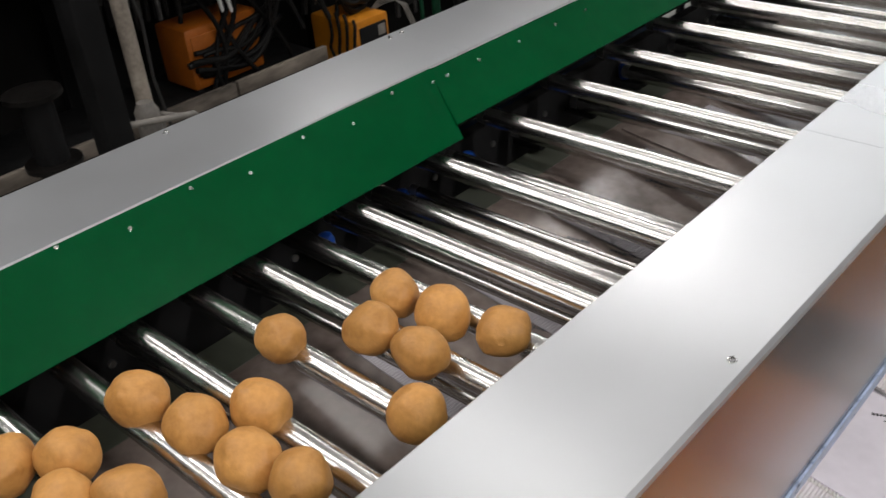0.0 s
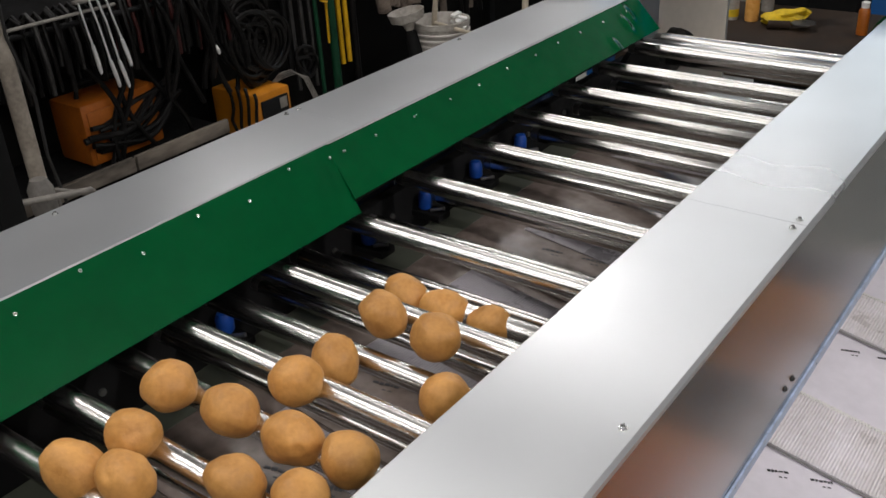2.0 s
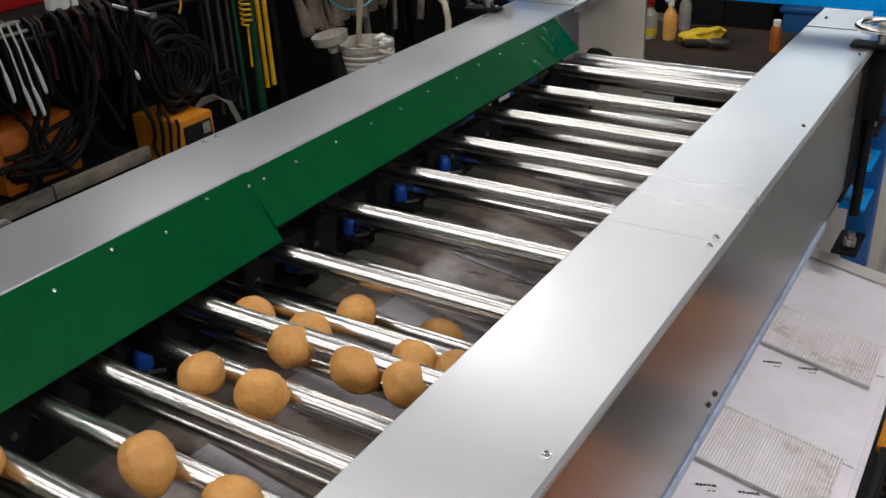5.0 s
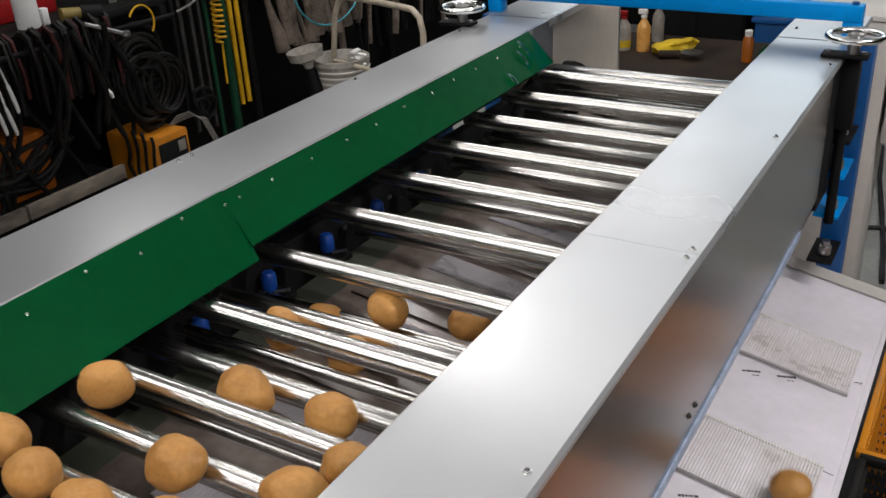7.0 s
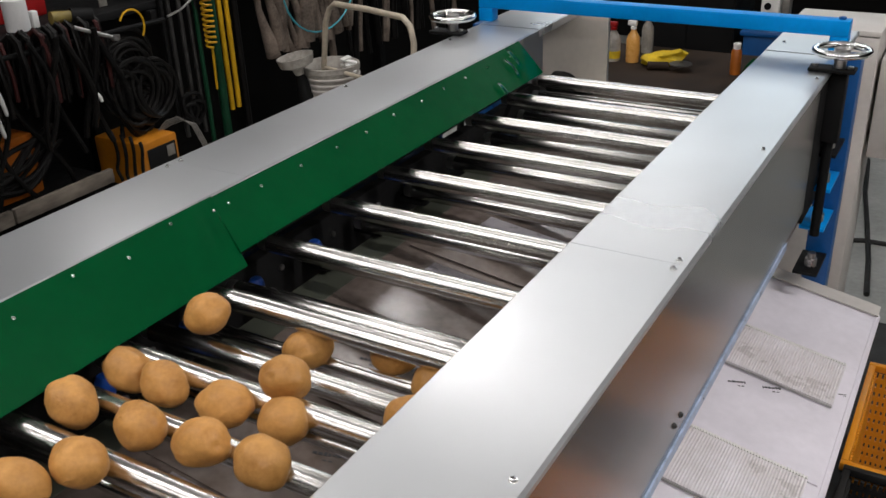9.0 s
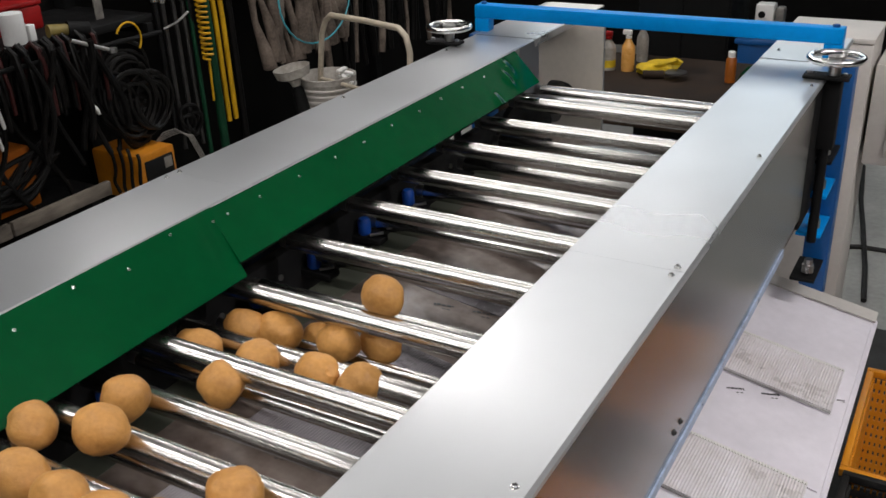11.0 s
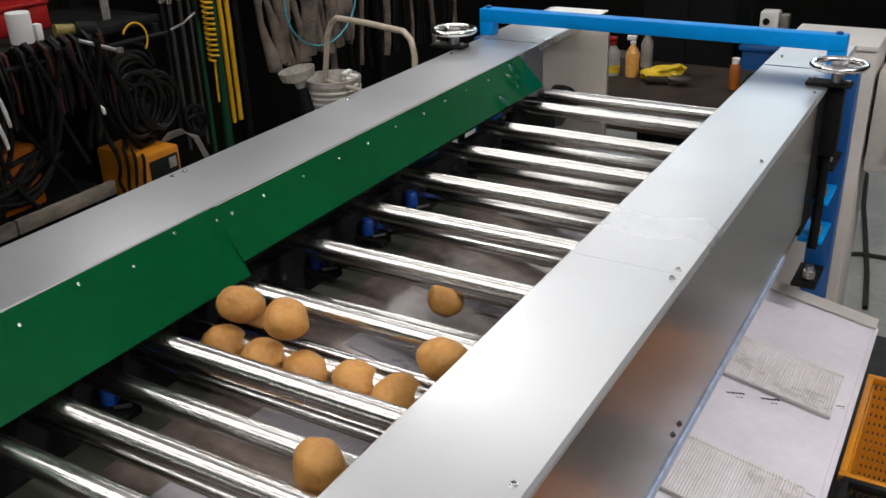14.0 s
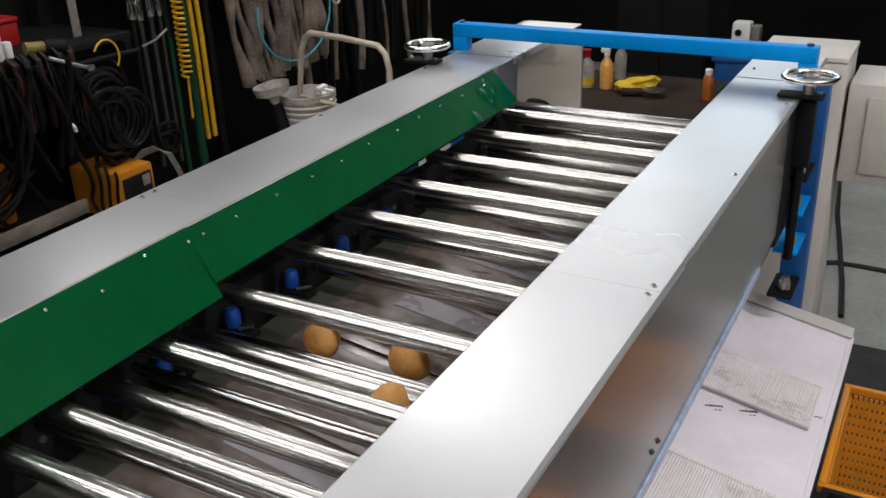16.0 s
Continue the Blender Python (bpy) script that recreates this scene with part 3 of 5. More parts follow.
def crate(x, y, z, paint, label, l=0.232):
    """A stackable crate with slotted walls."""
    c = thing("plastic_crate", label, "crate", "plastic crates", at=pose(x, y, z))
    w, h, t = 0.19, 0.33, 0.006
    part("bottom", box(-w, w, -l, l, 0, 0.01, 0.002), paint, c)
    part("rim", box(-w - 0.012, w + 0.012, -l - 0.012, -l + 0.004, h - 0.02, h, 0.003), paint, c)
    for a in ((-w - 0.012, w + 0.012, l - 0.004, l + 0.012), (-w - 0.012, -w + 0.004, -l + 0.005, l - 0.005), (w - 0.004, w + 0.012, -l + 0.005, l - 0.005)):
        part("rim", box(*a, h - 0.02, h, 0.003), paint, c)

    def slotted(horizontal):
        bm = bmesh.new()
        span = w if horizontal else l
        n = 30 if horizontal else 36
        rows = [0.012 + (h - 0.033) * q / 11 for q in range(12)]
        for a, b in zip(rows[::1], rows[1:]):
            if horizontal:
                box(-span, span, -t / 2, t / 2, a, a + 0.0135, 0, bm)
            else:
                box(-t / 2, t / 2, -span + t, span - t, a, a + 0.0135, 0, bm)
            for k in range(n + 1):
                u = -span + t + (2 * span - 2 * t) * k / n
                if horizontal:
                    box(u - 0.0040, u + 0.0040, -t / 2, t / 2, a + 0.0137, b - 0.0002, 0, bm)
                else:
                    box(-t / 2, t / 2, u - 0.0040, u + 0.0040, a + 0.0137, b - 0.0002, 0, bm)
        return bm
    for sy in (-1, 1):
        o = part("end_wall", slotted(True), paint, c, smooth=False)
        o.location = (0, sy * (l - t), 0)
    for sx in (-1, 1):
        o = part("side_wall", slotted(False), paint, c, smooth=False)
        o.location = (sx * (w - t), 0, 0)
    return c


# ---------------------------------------------------------------- potatoes
POTATOES = []


def potato_mesh(dims, seed):
    """A lumpy tuber: a rounded body with shallow eyes."""
    bm = bmesh.new()
    bmesh.ops.create_icosphere(bm, subdivisions=4, radius=1)
    rng = random.Random(seed)
    off = Vector((seed * 3.1, seed * 1.7, seed * 0.9))
    eyes = []
    for _ in range(7):
        v = Vector((rng.gauss(0, 1), rng.gauss(0, 1), rng.gauss(0, 1))).normalized()
        eyes.append((v, rng.uniform(0.07, 0.16), rng.uniform(0.035, 0.085)))
    for v in bm.verts:
        d = v.co.normalized()
        k = 1 + 0.12 * noise.noise(d * 1.2 + off) + 0.03 * noise.noise(d * 3.1 + off) + 0.008 * noise.noise(d * 9 + off)
        for e, w, h in eyes:
            a = d.angle(e)
            k -= h * math.exp(-(a / w) ** 2)
            k += 0.35 * h * math.exp(-((a - 1.7 * w) / (0.7 * w)) ** 2)
        # slightly squared, as a tuber is
        v.co = Vector((d.x * dims[0], d.y * dims[1], d.z * dims[2])) * k
    return mesh_of("potato", bm, M_POTATO, True)


def potato(dims, seed, spin, rows):
    ob = new("potato", potato_mesh(dims, seed))
    tagged(ob, "brown-skinned potato with shallow eyes", "potato", "potatoes on the rollers")
    POTATOES.append((ob, seed, spin, rows))


def potatoes():
    potato((0.0362, 0.0315, 0.0308), 333, 38, [(0, -0.061, 0.185, 0.859), (0.5, -0.065, 0.251, 0.859), (1, -0.075, 0.288, 0.859), (1.5, -0.077, 0.344, 0.858), (2.5, -0.093, 0.443, 0.857), (3, -0.095, 0.502, 0.855), (3.5, -0.109, 0.544, 0.847), (4, -0.142, 0.626, 0.833), (4.2, -0.139, 0.631, 0.827), (6.41, -0.139, 0.900, 0.775), (6.63, -0.129, 0.920, 0.739), (7.33, -0.089, 0.910, 0.735), (7.83, 0.420, 0.840, 0.663), (8.05, 0.580, 0.800, 0.374), (8.21, 0.720, 1.000, 0.280), (8.51, 0.750, 0.990, -0.100), (16, 0.750, 0.990, -0.100)])
    potato((0.0375, 0.0316, 0.0289), 26, 46, [(0, 0.022, 0.200, 0.859), (0.5, 0.015, 0.252, 0.859), (1.5, 0.015, 0.350, 0.858), (2.5, 0.015, 0.454, 0.857), (3, 0.014, 0.507, 0.854), (3.5, -0.012, 0.553, 0.845), (4, -0.050, 0.628, 0.831), (4.2, -0.040, 0.638, 0.825), (6.36, -0.040, 0.900, 0.775), (6.58, -0.030, 0.920, 0.723), (7.28, 0.010, 0.910, 0.719), (7.78, 0.420, 0.840, 0.661), (8, 0.580, 0.800, 0.372), (8.16, 0.720, 1.000, 0.280), (8.46, 0.840, 0.990, -0.100), (16, 0.840, 0.990, -0.100)])
    potato((0.0332, 0.0304, 0.0289), 278, 38, [(0, 0.056, 0.259, 0.859), (0.5, 0.047, 0.313, 0.858), (1.5, 0.029, 0.425, 0.857), (2, 0.036, 0.484, 0.855), (2.5, 0.024, 0.536, 0.848), (3, 0.000, 0.606, 0.834), (3.5, -0.000, 0.663, 0.819), (4, -0.036, 0.747, 0.808), (4.2, -0.031, 0.735, 0.804), (5.56, -0.031, 0.900, 0.775), (5.78, -0.021, 0.920, 0.722), (6.48, 0.019, 0.910, 0.718), (6.98, 0.420, 0.840, 0.661), (7.2, 0.580, 0.800, 0.372), (7.36, 0.720, 1.000, 0.280), (7.66, 0.930, 0.990, -0.100), (16, 0.930, 0.990, -0.100)])
    potato((0.0359, 0.0286, 0.0288), 143, 46, [(0, -0.023, 0.351, 0.858), (0.5, -0.002, 0.393, 0.857), (1, 0.007, 0.452, 0.856), (1.5, 0.015, 0.505, 0.851), (2.5, 0.040, 0.614, 0.831), (3, 0.038, 0.673, 0.823), (3.5, 0.046, 0.714, 0.808), (4.2, -0.026, 0.873, 0.760), (4.9, 0.014, 0.883, 0.718), (5.4, 0.420, 0.840, 0.661), (5.62, 0.580, 0.800, 0.372), (5.78, 0.720, 1.000, 0.280), (6.08, 1.020, 0.990, -0.100), (16, 1.020, 0.990, -0.100)])
    potato((0.0380, 0.0316, 0.0286), 36, 46, [(0, 0.055, 0.421, 0.862), (0.5, 0.057, 0.475, 0.862), (1.5, 0.059, 0.572, 0.862), (2, 0.038, 0.645, 0.862), (2.5, 0.008, 0.683, 0.862), (3, 0.025, 0.735, 0.862), (3.5, 0.019, 0.793, 0.862), (4.2, 0.063, 0.817, 0.862), (4.88, 0.063, 0.900, 0.775), (5.1, 0.073, 0.920, 0.709), (5.8, 0.113, 0.910, 0.704), (6.3, 0.420, 0.840, 0.661), (6.52, 0.580, 0.800, 0.372), (6.68, 0.720, 1.045, 0.280), (6.98, 0.750, 1.080, -0.100), (16, 0.750, 1.080, -0.100)])
    potato((0.0362, 0.0303, 0.0285), 2, 46, [(0, 0.016, 0.499, 0.852), (0.5, 0.007, 0.560, 0.844), (1, -0.005, 0.619, 0.831), (1.5, -0.002, 0.672, 0.817), (2.5, -0.053, 0.843, 0.780), (3.2, -0.013, 0.853, 0.722), (3.7, 0.420, 0.840, 0.661), (3.92, 0.580, 0.800, 0.371), (4.08, 0.720, 1.045, 0.280), (4.38, 0.840, 1.080, -0.100), (16, 0.840, 1.080, -0.100)])
    potato((0.0371, 0.0323, 0.0286), 85, 54, [(0, 0.090, 0.505, 0.851), (0.5, 0.075, 0.577, 0.839), (1.5, 0.065, 0.687, 0.814), (2, 0.041, 0.771, 0.805), (2.5, 0.051, 0.803, 0.790), (3.4, 0.028, 0.994, 0.740), (4.1, 0.068, 0.910, 0.710), (4.6, 0.420, 0.840, 0.661), (4.82, 0.580, 0.800, 0.372), (4.98, 0.720, 1.045, 0.280), (5.28, 0.930, 1.080, -0.100), (16, 0.930, 1.080, -0.100)])
    potato((0.0344, 0.0293, 0.0311), 320, 46, [(0, 0.130, 0.424, 0.862), (0.5, 0.139, 0.479, 0.862), (1, 0.146, 0.531, 0.862), (1.5, 0.128, 0.573, 0.862), (2, 0.128, 0.639, 0.862), (2.5, 0.145, 0.680, 0.862), (3, 0.146, 0.741, 0.862), (3.5, 0.132, 0.787, 0.862), (4, 0.135, 0.837, 0.862), (4.2, 0.155, 0.848, 0.862), (4.63, 0.155, 0.900, 0.775), (4.85, 0.165, 0.920, 0.698), (5.55, 0.205, 0.910, 0.694), (6.05, 0.420, 0.840, 0.664), (6.27, 0.580, 0.800, 0.374), (6.43, 0.720, 1.045, 0.280), (6.73, 1.020, 1.080, -0.100), (16, 1.020, 1.080, -0.100)])
    potato((0.0336, 0.0324, 0.0287), 196, 54, [(0, 0.169, 0.519, 0.849), (0.5, 0.153, 0.572, 0.841), (1.5, 0.149, 0.695, 0.812), (2, 0.115, 0.778, 0.797), (2.5, 0.121, 0.814, 0.788), (3.21, 0.121, 0.900, 0.775), (3.43, 0.131, 0.920, 0.701), (4.13, 0.171, 0.910, 0.696), (4.63, 0.420, 0.840, 0.661), (4.85, 0.580, 0.800, 0.372), (5.01, 0.720, 1.090, 0.280), (5.31, 0.750, 1.170, -0.100), (16, 0.750, 1.170, -0.100)])
    potato((0.0326, 0.0302, 0.0313), 135, 38, [(0, 0.193, 0.352, 0.858), (0.5, 0.189, 0.414, 0.857), (1, 0.198, 0.454, 0.855), (1.5, 0.195, 0.513, 0.850), (2.5, 0.187, 0.636, 0.825), (3, 0.173, 0.713, 0.813), (3.5, 0.181, 0.754, 0.800), (4, 0.156, 0.857, 0.785), (4.2, 0.170, 0.851, 0.782), (4.6, 0.170, 0.900, 0.775), (4.82, 0.180, 0.920, 0.696), (5.52, 0.220, 0.910, 0.692), (6.02, 0.420, 0.840, 0.664), (6.24, 0.580, 0.800, 0.374), (6.4, 0.720, 1.090, 0.280), (6.7, 0.840, 1.170, -0.100), (16, 0.840, 1.170, -0.100)])
    potato((0.0345, 0.0318, 0.0301), 305, 54, [(0, 0.108, 0.202, 0.859), (0.5, 0.111, 0.251, 0.859), (1, 0.091, 0.303, 0.859), (1.5, 0.089, 0.351, 0.858), (2.5, 0.133, 0.457, 0.856), (3, 0.128, 0.509, 0.850), (3.5, 0.128, 0.574, 0.840), (4, 0.114, 0.639, 0.826), (4.2, 0.130, 0.653, 0.821), (6.23, 0.130, 0.900, 0.775), (6.45, 0.140, 0.920, 0.701), (7.15, 0.180, 0.910, 0.696), (7.65, 0.420, 0.840, 0.663), (7.87, 0.580, 0.800, 0.373), (8.03, 0.720, 1.090, 0.280), (8.33, 0.930, 1.170, -0.100), (16, 0.930, 1.170, -0.100)])
    potato((0.0329, 0.0299, 0.0291), 356, 54, [(0, 0.169, 0.217, 0.859), (0.5, 0.174, 0.265, 0.859), (1.5, 0.182, 0.361, 0.858), (2, 0.187, 0.412, 0.858), (2.5, 0.203, 0.452, 0.857), (3, 0.199, 0.518, 0.852), (3.5, 0.194, 0.575, 0.840), (4, 0.180, 0.645, 0.824), (4.2, 0.189, 0.667, 0.818), (6.12, 0.189, 0.900, 0.775), (6.34, 0.199, 0.920, 0.692), (7.04, 0.239, 0.910, 0.687), (7.54, 0.420, 0.840, 0.662), (7.76, 0.580, 0.800, 0.372), (7.92, 0.720, 1.090, 0.280), (8.22, 1.020, 1.170, -0.100), (16, 1.020, 1.170, -0.100)])
    potato((0.0336, 0.0304, 0.0286), 131, 38, [(0, -0.043, 0.092, 0.860), (0.5, -0.033, 0.149, 0.860), (1, -0.047, 0.200, 0.860), (1.5, -0.021, 0.254, 0.859), (2, -0.045, 0.310, 0.858), (2.5, -0.021, 0.358, 0.858), (3, -0.021, 0.425, 0.858), (3.5, -0.012, 0.472, 0.855), (4.2, -0.022, 0.564, 0.843), (6.3, -0.010, 0.857, 0.800), (6.5, 0.004, 0.867, 0.800), (7, 0.007, 0.922, 0.790), (7.3, -0.001, 0.966, 0.770), (8, -0.033, 0.965, 0.740), (8.7, 0.007, 0.910, 0.719), (9.2, 0.420, 0.840, 0.661), (9.42, 0.580, 0.800, 0.372), (9.58, 0.720, 1.135, 0.280), (9.88, 0.750, 1.260, -0.100), (16, 0.750, 1.260, -0.100)])
    potato((0.0382, 0.0299, 0.0294), 281, 60, [(0, -0.081, 0.046, 0.860), (0.5, -0.071, 0.102, 0.860), (1, -0.062, 0.135, 0.860), (1.5, -0.057, 0.195, 0.859), (2, -0.049, 0.239, 0.858), (2.5, -0.055, 0.294, 0.858), (3, -0.043, 0.344, 0.858), (3.5, -0.050, 0.391, 0.858), (4.2, -0.051, 0.463, 0.856), (6.3, -0.079, 0.702, 0.810), (7, -0.105, 0.803, 0.790), (8, -0.141, 0.964, 0.740), (8.7, -0.101, 0.910, 0.735), (9.2, 0.420, 0.840, 0.662), (9.42, 0.580, 0.800, 0.372), (9.58, 0.720, 1.135, 0.280), (9.88, 0.840, 1.260, -0.100), (16, 0.840, 1.260, -0.100)])
    potato((0.0347, 0.0308, 0.0280), 23, 46, [(0, 0.011, 0.057, 0.860), (0.5, 0.009, 0.096, 0.860), (1, 0.005, 0.164, 0.860), (1.5, 0.003, 0.199, 0.859), (2, 0.008, 0.261, 0.858), (2.5, 0.021, 0.294, 0.858), (3, 0.026, 0.351, 0.858), (3.5, 0.030, 0.390, 0.858), (4.2, 0.029, 0.469, 0.855), (6.3, 0.036, 0.714, 0.808), (7, 0.032, 0.787, 0.793), (7.93, 0.032, 0.900, 0.775), (8.15, 0.042, 0.920, 0.713), (8.85, 0.082, 0.910, 0.708), (9.35, 0.420, 0.840, 0.661), (9.57, 0.580, 0.800, 0.371), (9.73, 0.720, 1.135, 0.280), (10.03, 0.930, 1.260, -0.100), (16, 0.930, 1.260, -0.100)])
    potato((0.0362, 0.0323, 0.0284), 125, 60, [(0, 0.056, 0.101, 0.860), (0.5, 0.034, 0.161, 0.859), (1, 0.076, 0.209, 0.859), (1.5, 0.089, 0.263, 0.859), (2, 0.111, 0.320, 0.859), (2.5, 0.117, 0.361, 0.858), (3, 0.114, 0.428, 0.858), (3.5, 0.124, 0.466, 0.855), (4, 0.115, 0.544, 0.847), (4.2, 0.114, 0.561, 0.843), (6.3, 0.065, 0.851, 0.800), (6.5, 0.064, 0.882, 0.790), (6.7, 0.416, 1.338, 0.410), (7, 0.578, 1.274, 0.390), (7.16, 0.720, 1.250, 0.280), (7.46, 1.020, 1.260, -0.100), (16, 1.020, 1.260, -0.100)])
    potato((0.0346, 0.0299, 0.0298), 236, 38, [(0, 0.180, 0.063, 0.860), (1, 0.145, 0.222, 0.859), (1.2, 0.180, 0.209, 0.859), (2, 0.185, 0.339, 0.858), (2.5, 0.180, 0.367, 0.858), (3, 0.190, 0.431, 0.857), (3.5, 0.208, 0.476, 0.854), (4, 0.194, 0.554, 0.845), (4.2, 0.190, 0.570, 0.841), (6.3, 0.143, 0.852, 0.800), (6.5, 0.135, 0.887, 0.790), (7, 0.107, 1.000, 0.750), (7.3, 0.109, 1.040, 0.750), (7.6, 0.118, 1.083, 0.750), (8.3, 0.158, 0.910, 0.699), (8.8, 0.420, 0.840, 0.662), (9.02, 0.580, 0.800, 0.373), (9.18, 0.720, 1.180, 0.280), (9.48, 0.750, 1.350, -0.100), (16, 0.750, 1.350, -0.100)])
    potato((0.0360, 0.0316, 0.0293), 151, 38, [(0, -0.144, -0.317, 0.860), (1.2, -0.144, -0.172, 0.860), (2.4, -0.144, -0.026, 0.860), (3.6, -0.144, 0.120, 0.860), (4.8, -0.144, 0.266, 0.859), (6.3, -0.144, 0.448, 0.862), (7, -0.139, 0.512, 0.862), (7.5, -0.137, 0.579, 0.862), (8, -0.144, 0.630, 0.862), (8.5, -0.136, 0.683, 0.862), (9, -0.141, 0.721, 0.862), (9.5, -0.135, 0.789, 0.862), (9.7, -0.121, 0.794, 0.862), (10.57, -0.121, 0.900, 0.775), (10.79, -0.111, 0.920, 0.735), (11.49, -0.071, 0.910, 0.731), (11.99, 0.420, 0.840, 0.662), (12.21, 0.580, 0.800, 0.372), (12.37, 0.720, 1.180, 0.280), (12.67, 0.840, 1.350, -0.100), (16, 0.840, 1.350, -0.100)])
    potato((0.0351, 0.0324, 0.0287), 262, 54, [(0, -0.002, -0.398, 0.860), (1.2, -0.002, -0.253, 0.860), (2.4, -0.002, -0.107, 0.860), (3.6, -0.002, 0.039, 0.860), (4.8, -0.002, 0.185, 0.859), (6.5, -0.029, 0.396, 0.860), (7, 0.054, 0.440, 0.862), (7.5, 0.043, 0.500, 0.862), (8, 0.057, 0.546, 0.862), (8.5, 0.060, 0.590, 0.862), (9, 0.064, 0.642, 0.862), (9.5, 0.061, 0.697, 0.862), (9.7, 0.071, 0.708, 0.862), (11.8, 0.023, 1.016, 0.862), (12, 0.027, 1.037, 0.862), (12.42, 0.037, 1.057, 0.714), (13.12, 0.077, 0.910, 0.709), (13.62, 0.420, 0.840, 0.661), (13.84, 0.580, 0.800, 0.372), (14, 0.720, 1.180, 0.280), (14.3, 0.930, 1.350, -0.100), (16, 0.930, 1.350, -0.100)])
    potato((0.0380, 0.0299, 0.0312), 279, 38, [(0, 0.031, -0.221, 0.860), (1.2, 0.031, -0.076, 0.860), (2.4, 0.031, 0.070, 0.860), (3.6, 0.031, 0.216, 0.859), (4.8, 0.031, 0.362, 0.858), (6.3, 0.031, 0.544, 0.847), (7, 0.001, 0.609, 0.832), (7.5, -0.020, 0.707, 0.818), (8, -0.038, 0.724, 0.806), (8.5, -0.049, 0.791, 0.800), (9, -0.029, 0.798, 0.790), (9.7, -0.110, 0.973, 0.740), (10.4, -0.070, 0.910, 0.732), (10.9, 0.420, 0.840, 0.664), (11.12, 0.580, 0.800, 0.374), (11.28, 0.720, 1.180, 0.280), (11.58, 1.020, 1.350, -0.100), (16, 1.020, 1.350, -0.100)])
    potato((0.0344, 0.0298, 0.0286), 40, 46, [(0, 0.157, -0.223, 0.860), (1.2, 0.157, -0.078, 0.860), (2.4, 0.157, 0.068, 0.860), (3.6, 0.157, 0.214, 0.859), (4.8, 0.157, 0.360, 0.858), (6.3, 0.157, 0.542, 0.847), (7, 0.127, 0.620, 0.829), (7.5, 0.112, 0.704, 0.813), (8, 0.104, 0.747, 0.801), (8.5, 0.075, 0.798, 0.795), (9.51, 0.099, 0.900, 0.775), (9.73, 0.109, 0.920, 0.704), (10.43, 0.149, 0.910, 0.699), (10.93, 0.420, 0.840, 0.661), (11.15, 0.580, 0.800, 0.372), (11.31, 0.720, 1.000, 0.280), (11.61, 0.750, 0.990, -0.020), (16, 0.750, 0.990, -0.020)])
    potato((0.0368, 0.0297, 0.0297), 24, 38, [(0, 0.212, -0.306, 0.860), (1.2, 0.212, -0.161, 0.860), (2.4, 0.212, -0.015, 0.860), (3.6, 0.212, 0.131, 0.860), (4.8, 0.212, 0.277, 0.858), (6.3, 0.212, 0.459, 0.856), (7, 0.221, 0.533, 0.848), (7.5, 0.204, 0.619, 0.832), (8, 0.200, 0.678, 0.815), (8.5, 0.185, 0.763, 0.803), (9, 0.184, 0.803, 0.790), (9.5, 0.166, 0.915, 0.784), (9.7, 0.183, 0.910, 0.775), (10.12, 0.193, 0.930, 0.693), (10.82, 0.233, 0.910, 0.688), (11.32, 0.420, 0.840, 0.662), (11.54, 0.580, 0.800, 0.373), (11.7, 0.720, 1.000, 0.280), (12, 0.840, 0.990, -0.020), (16, 0.840, 0.990, -0.020)])
    potato((0.0384, 0.0306, 0.0294), 121, 54, [(0, 0.200, -0.384, 0.860), (1.2, 0.200, -0.238, 0.860), (2.4, 0.200, -0.092, 0.860), (3.6, 0.200, 0.054, 0.860), (4.8, 0.200, 0.200, 0.859), (6, 0.200, 0.346, 0.858), (7, 0.200, 0.467, 0.855), (7.5, 0.207, 0.514, 0.849), (8, 0.214, 0.574, 0.840), (10.68, 0.214, 0.900, 0.775), (10.9, 0.224, 0.920, 0.688), (11.6, 0.264, 0.910, 0.684), (12.1, 0.420, 0.840, 0.662), (12.32, 0.580, 0.800, 0.372), (12.48, 0.720, 1.000, 0.280), (12.78, 0.930, 0.990, -0.020), (16, 0.930, 0.990, -0.020)])
    potato((0.0375, 0.0303, 0.0295), 28, 38, [(0, -0.164, -0.471, 0.860), (1.2, -0.164, -0.325, 0.860), (2.4, -0.164, -0.179, 0.860), (3.6, -0.164, -0.033, 0.860), (4.8, -0.164, 0.113, 0.860), (6, -0.164, 0.259, 0.859), (7, -0.164, 0.380, 0.858), (7.5, -0.155, 0.402, 0.856), (8, -0.159, 0.475, 0.854), (8.5, -0.164, 0.520, 0.849), (9, -0.166, 0.590, 0.836), (9.5, -0.178, 0.657, 0.823), (9.7, -0.167, 0.666, 0.818), (11.63, -0.167, 0.900, 0.775), (11.85, -0.157, 0.920, 0.742), (12.55, -0.117, 0.910, 0.737), (13.05, 0.420, 0.840, 0.662), (13.27, 0.580, 0.800, 0.372), (13.43, 0.720, 1.000, 0.280), (13.73, 1.020, 0.990, -0.020), (16, 1.020, 0.990, -0.020)])
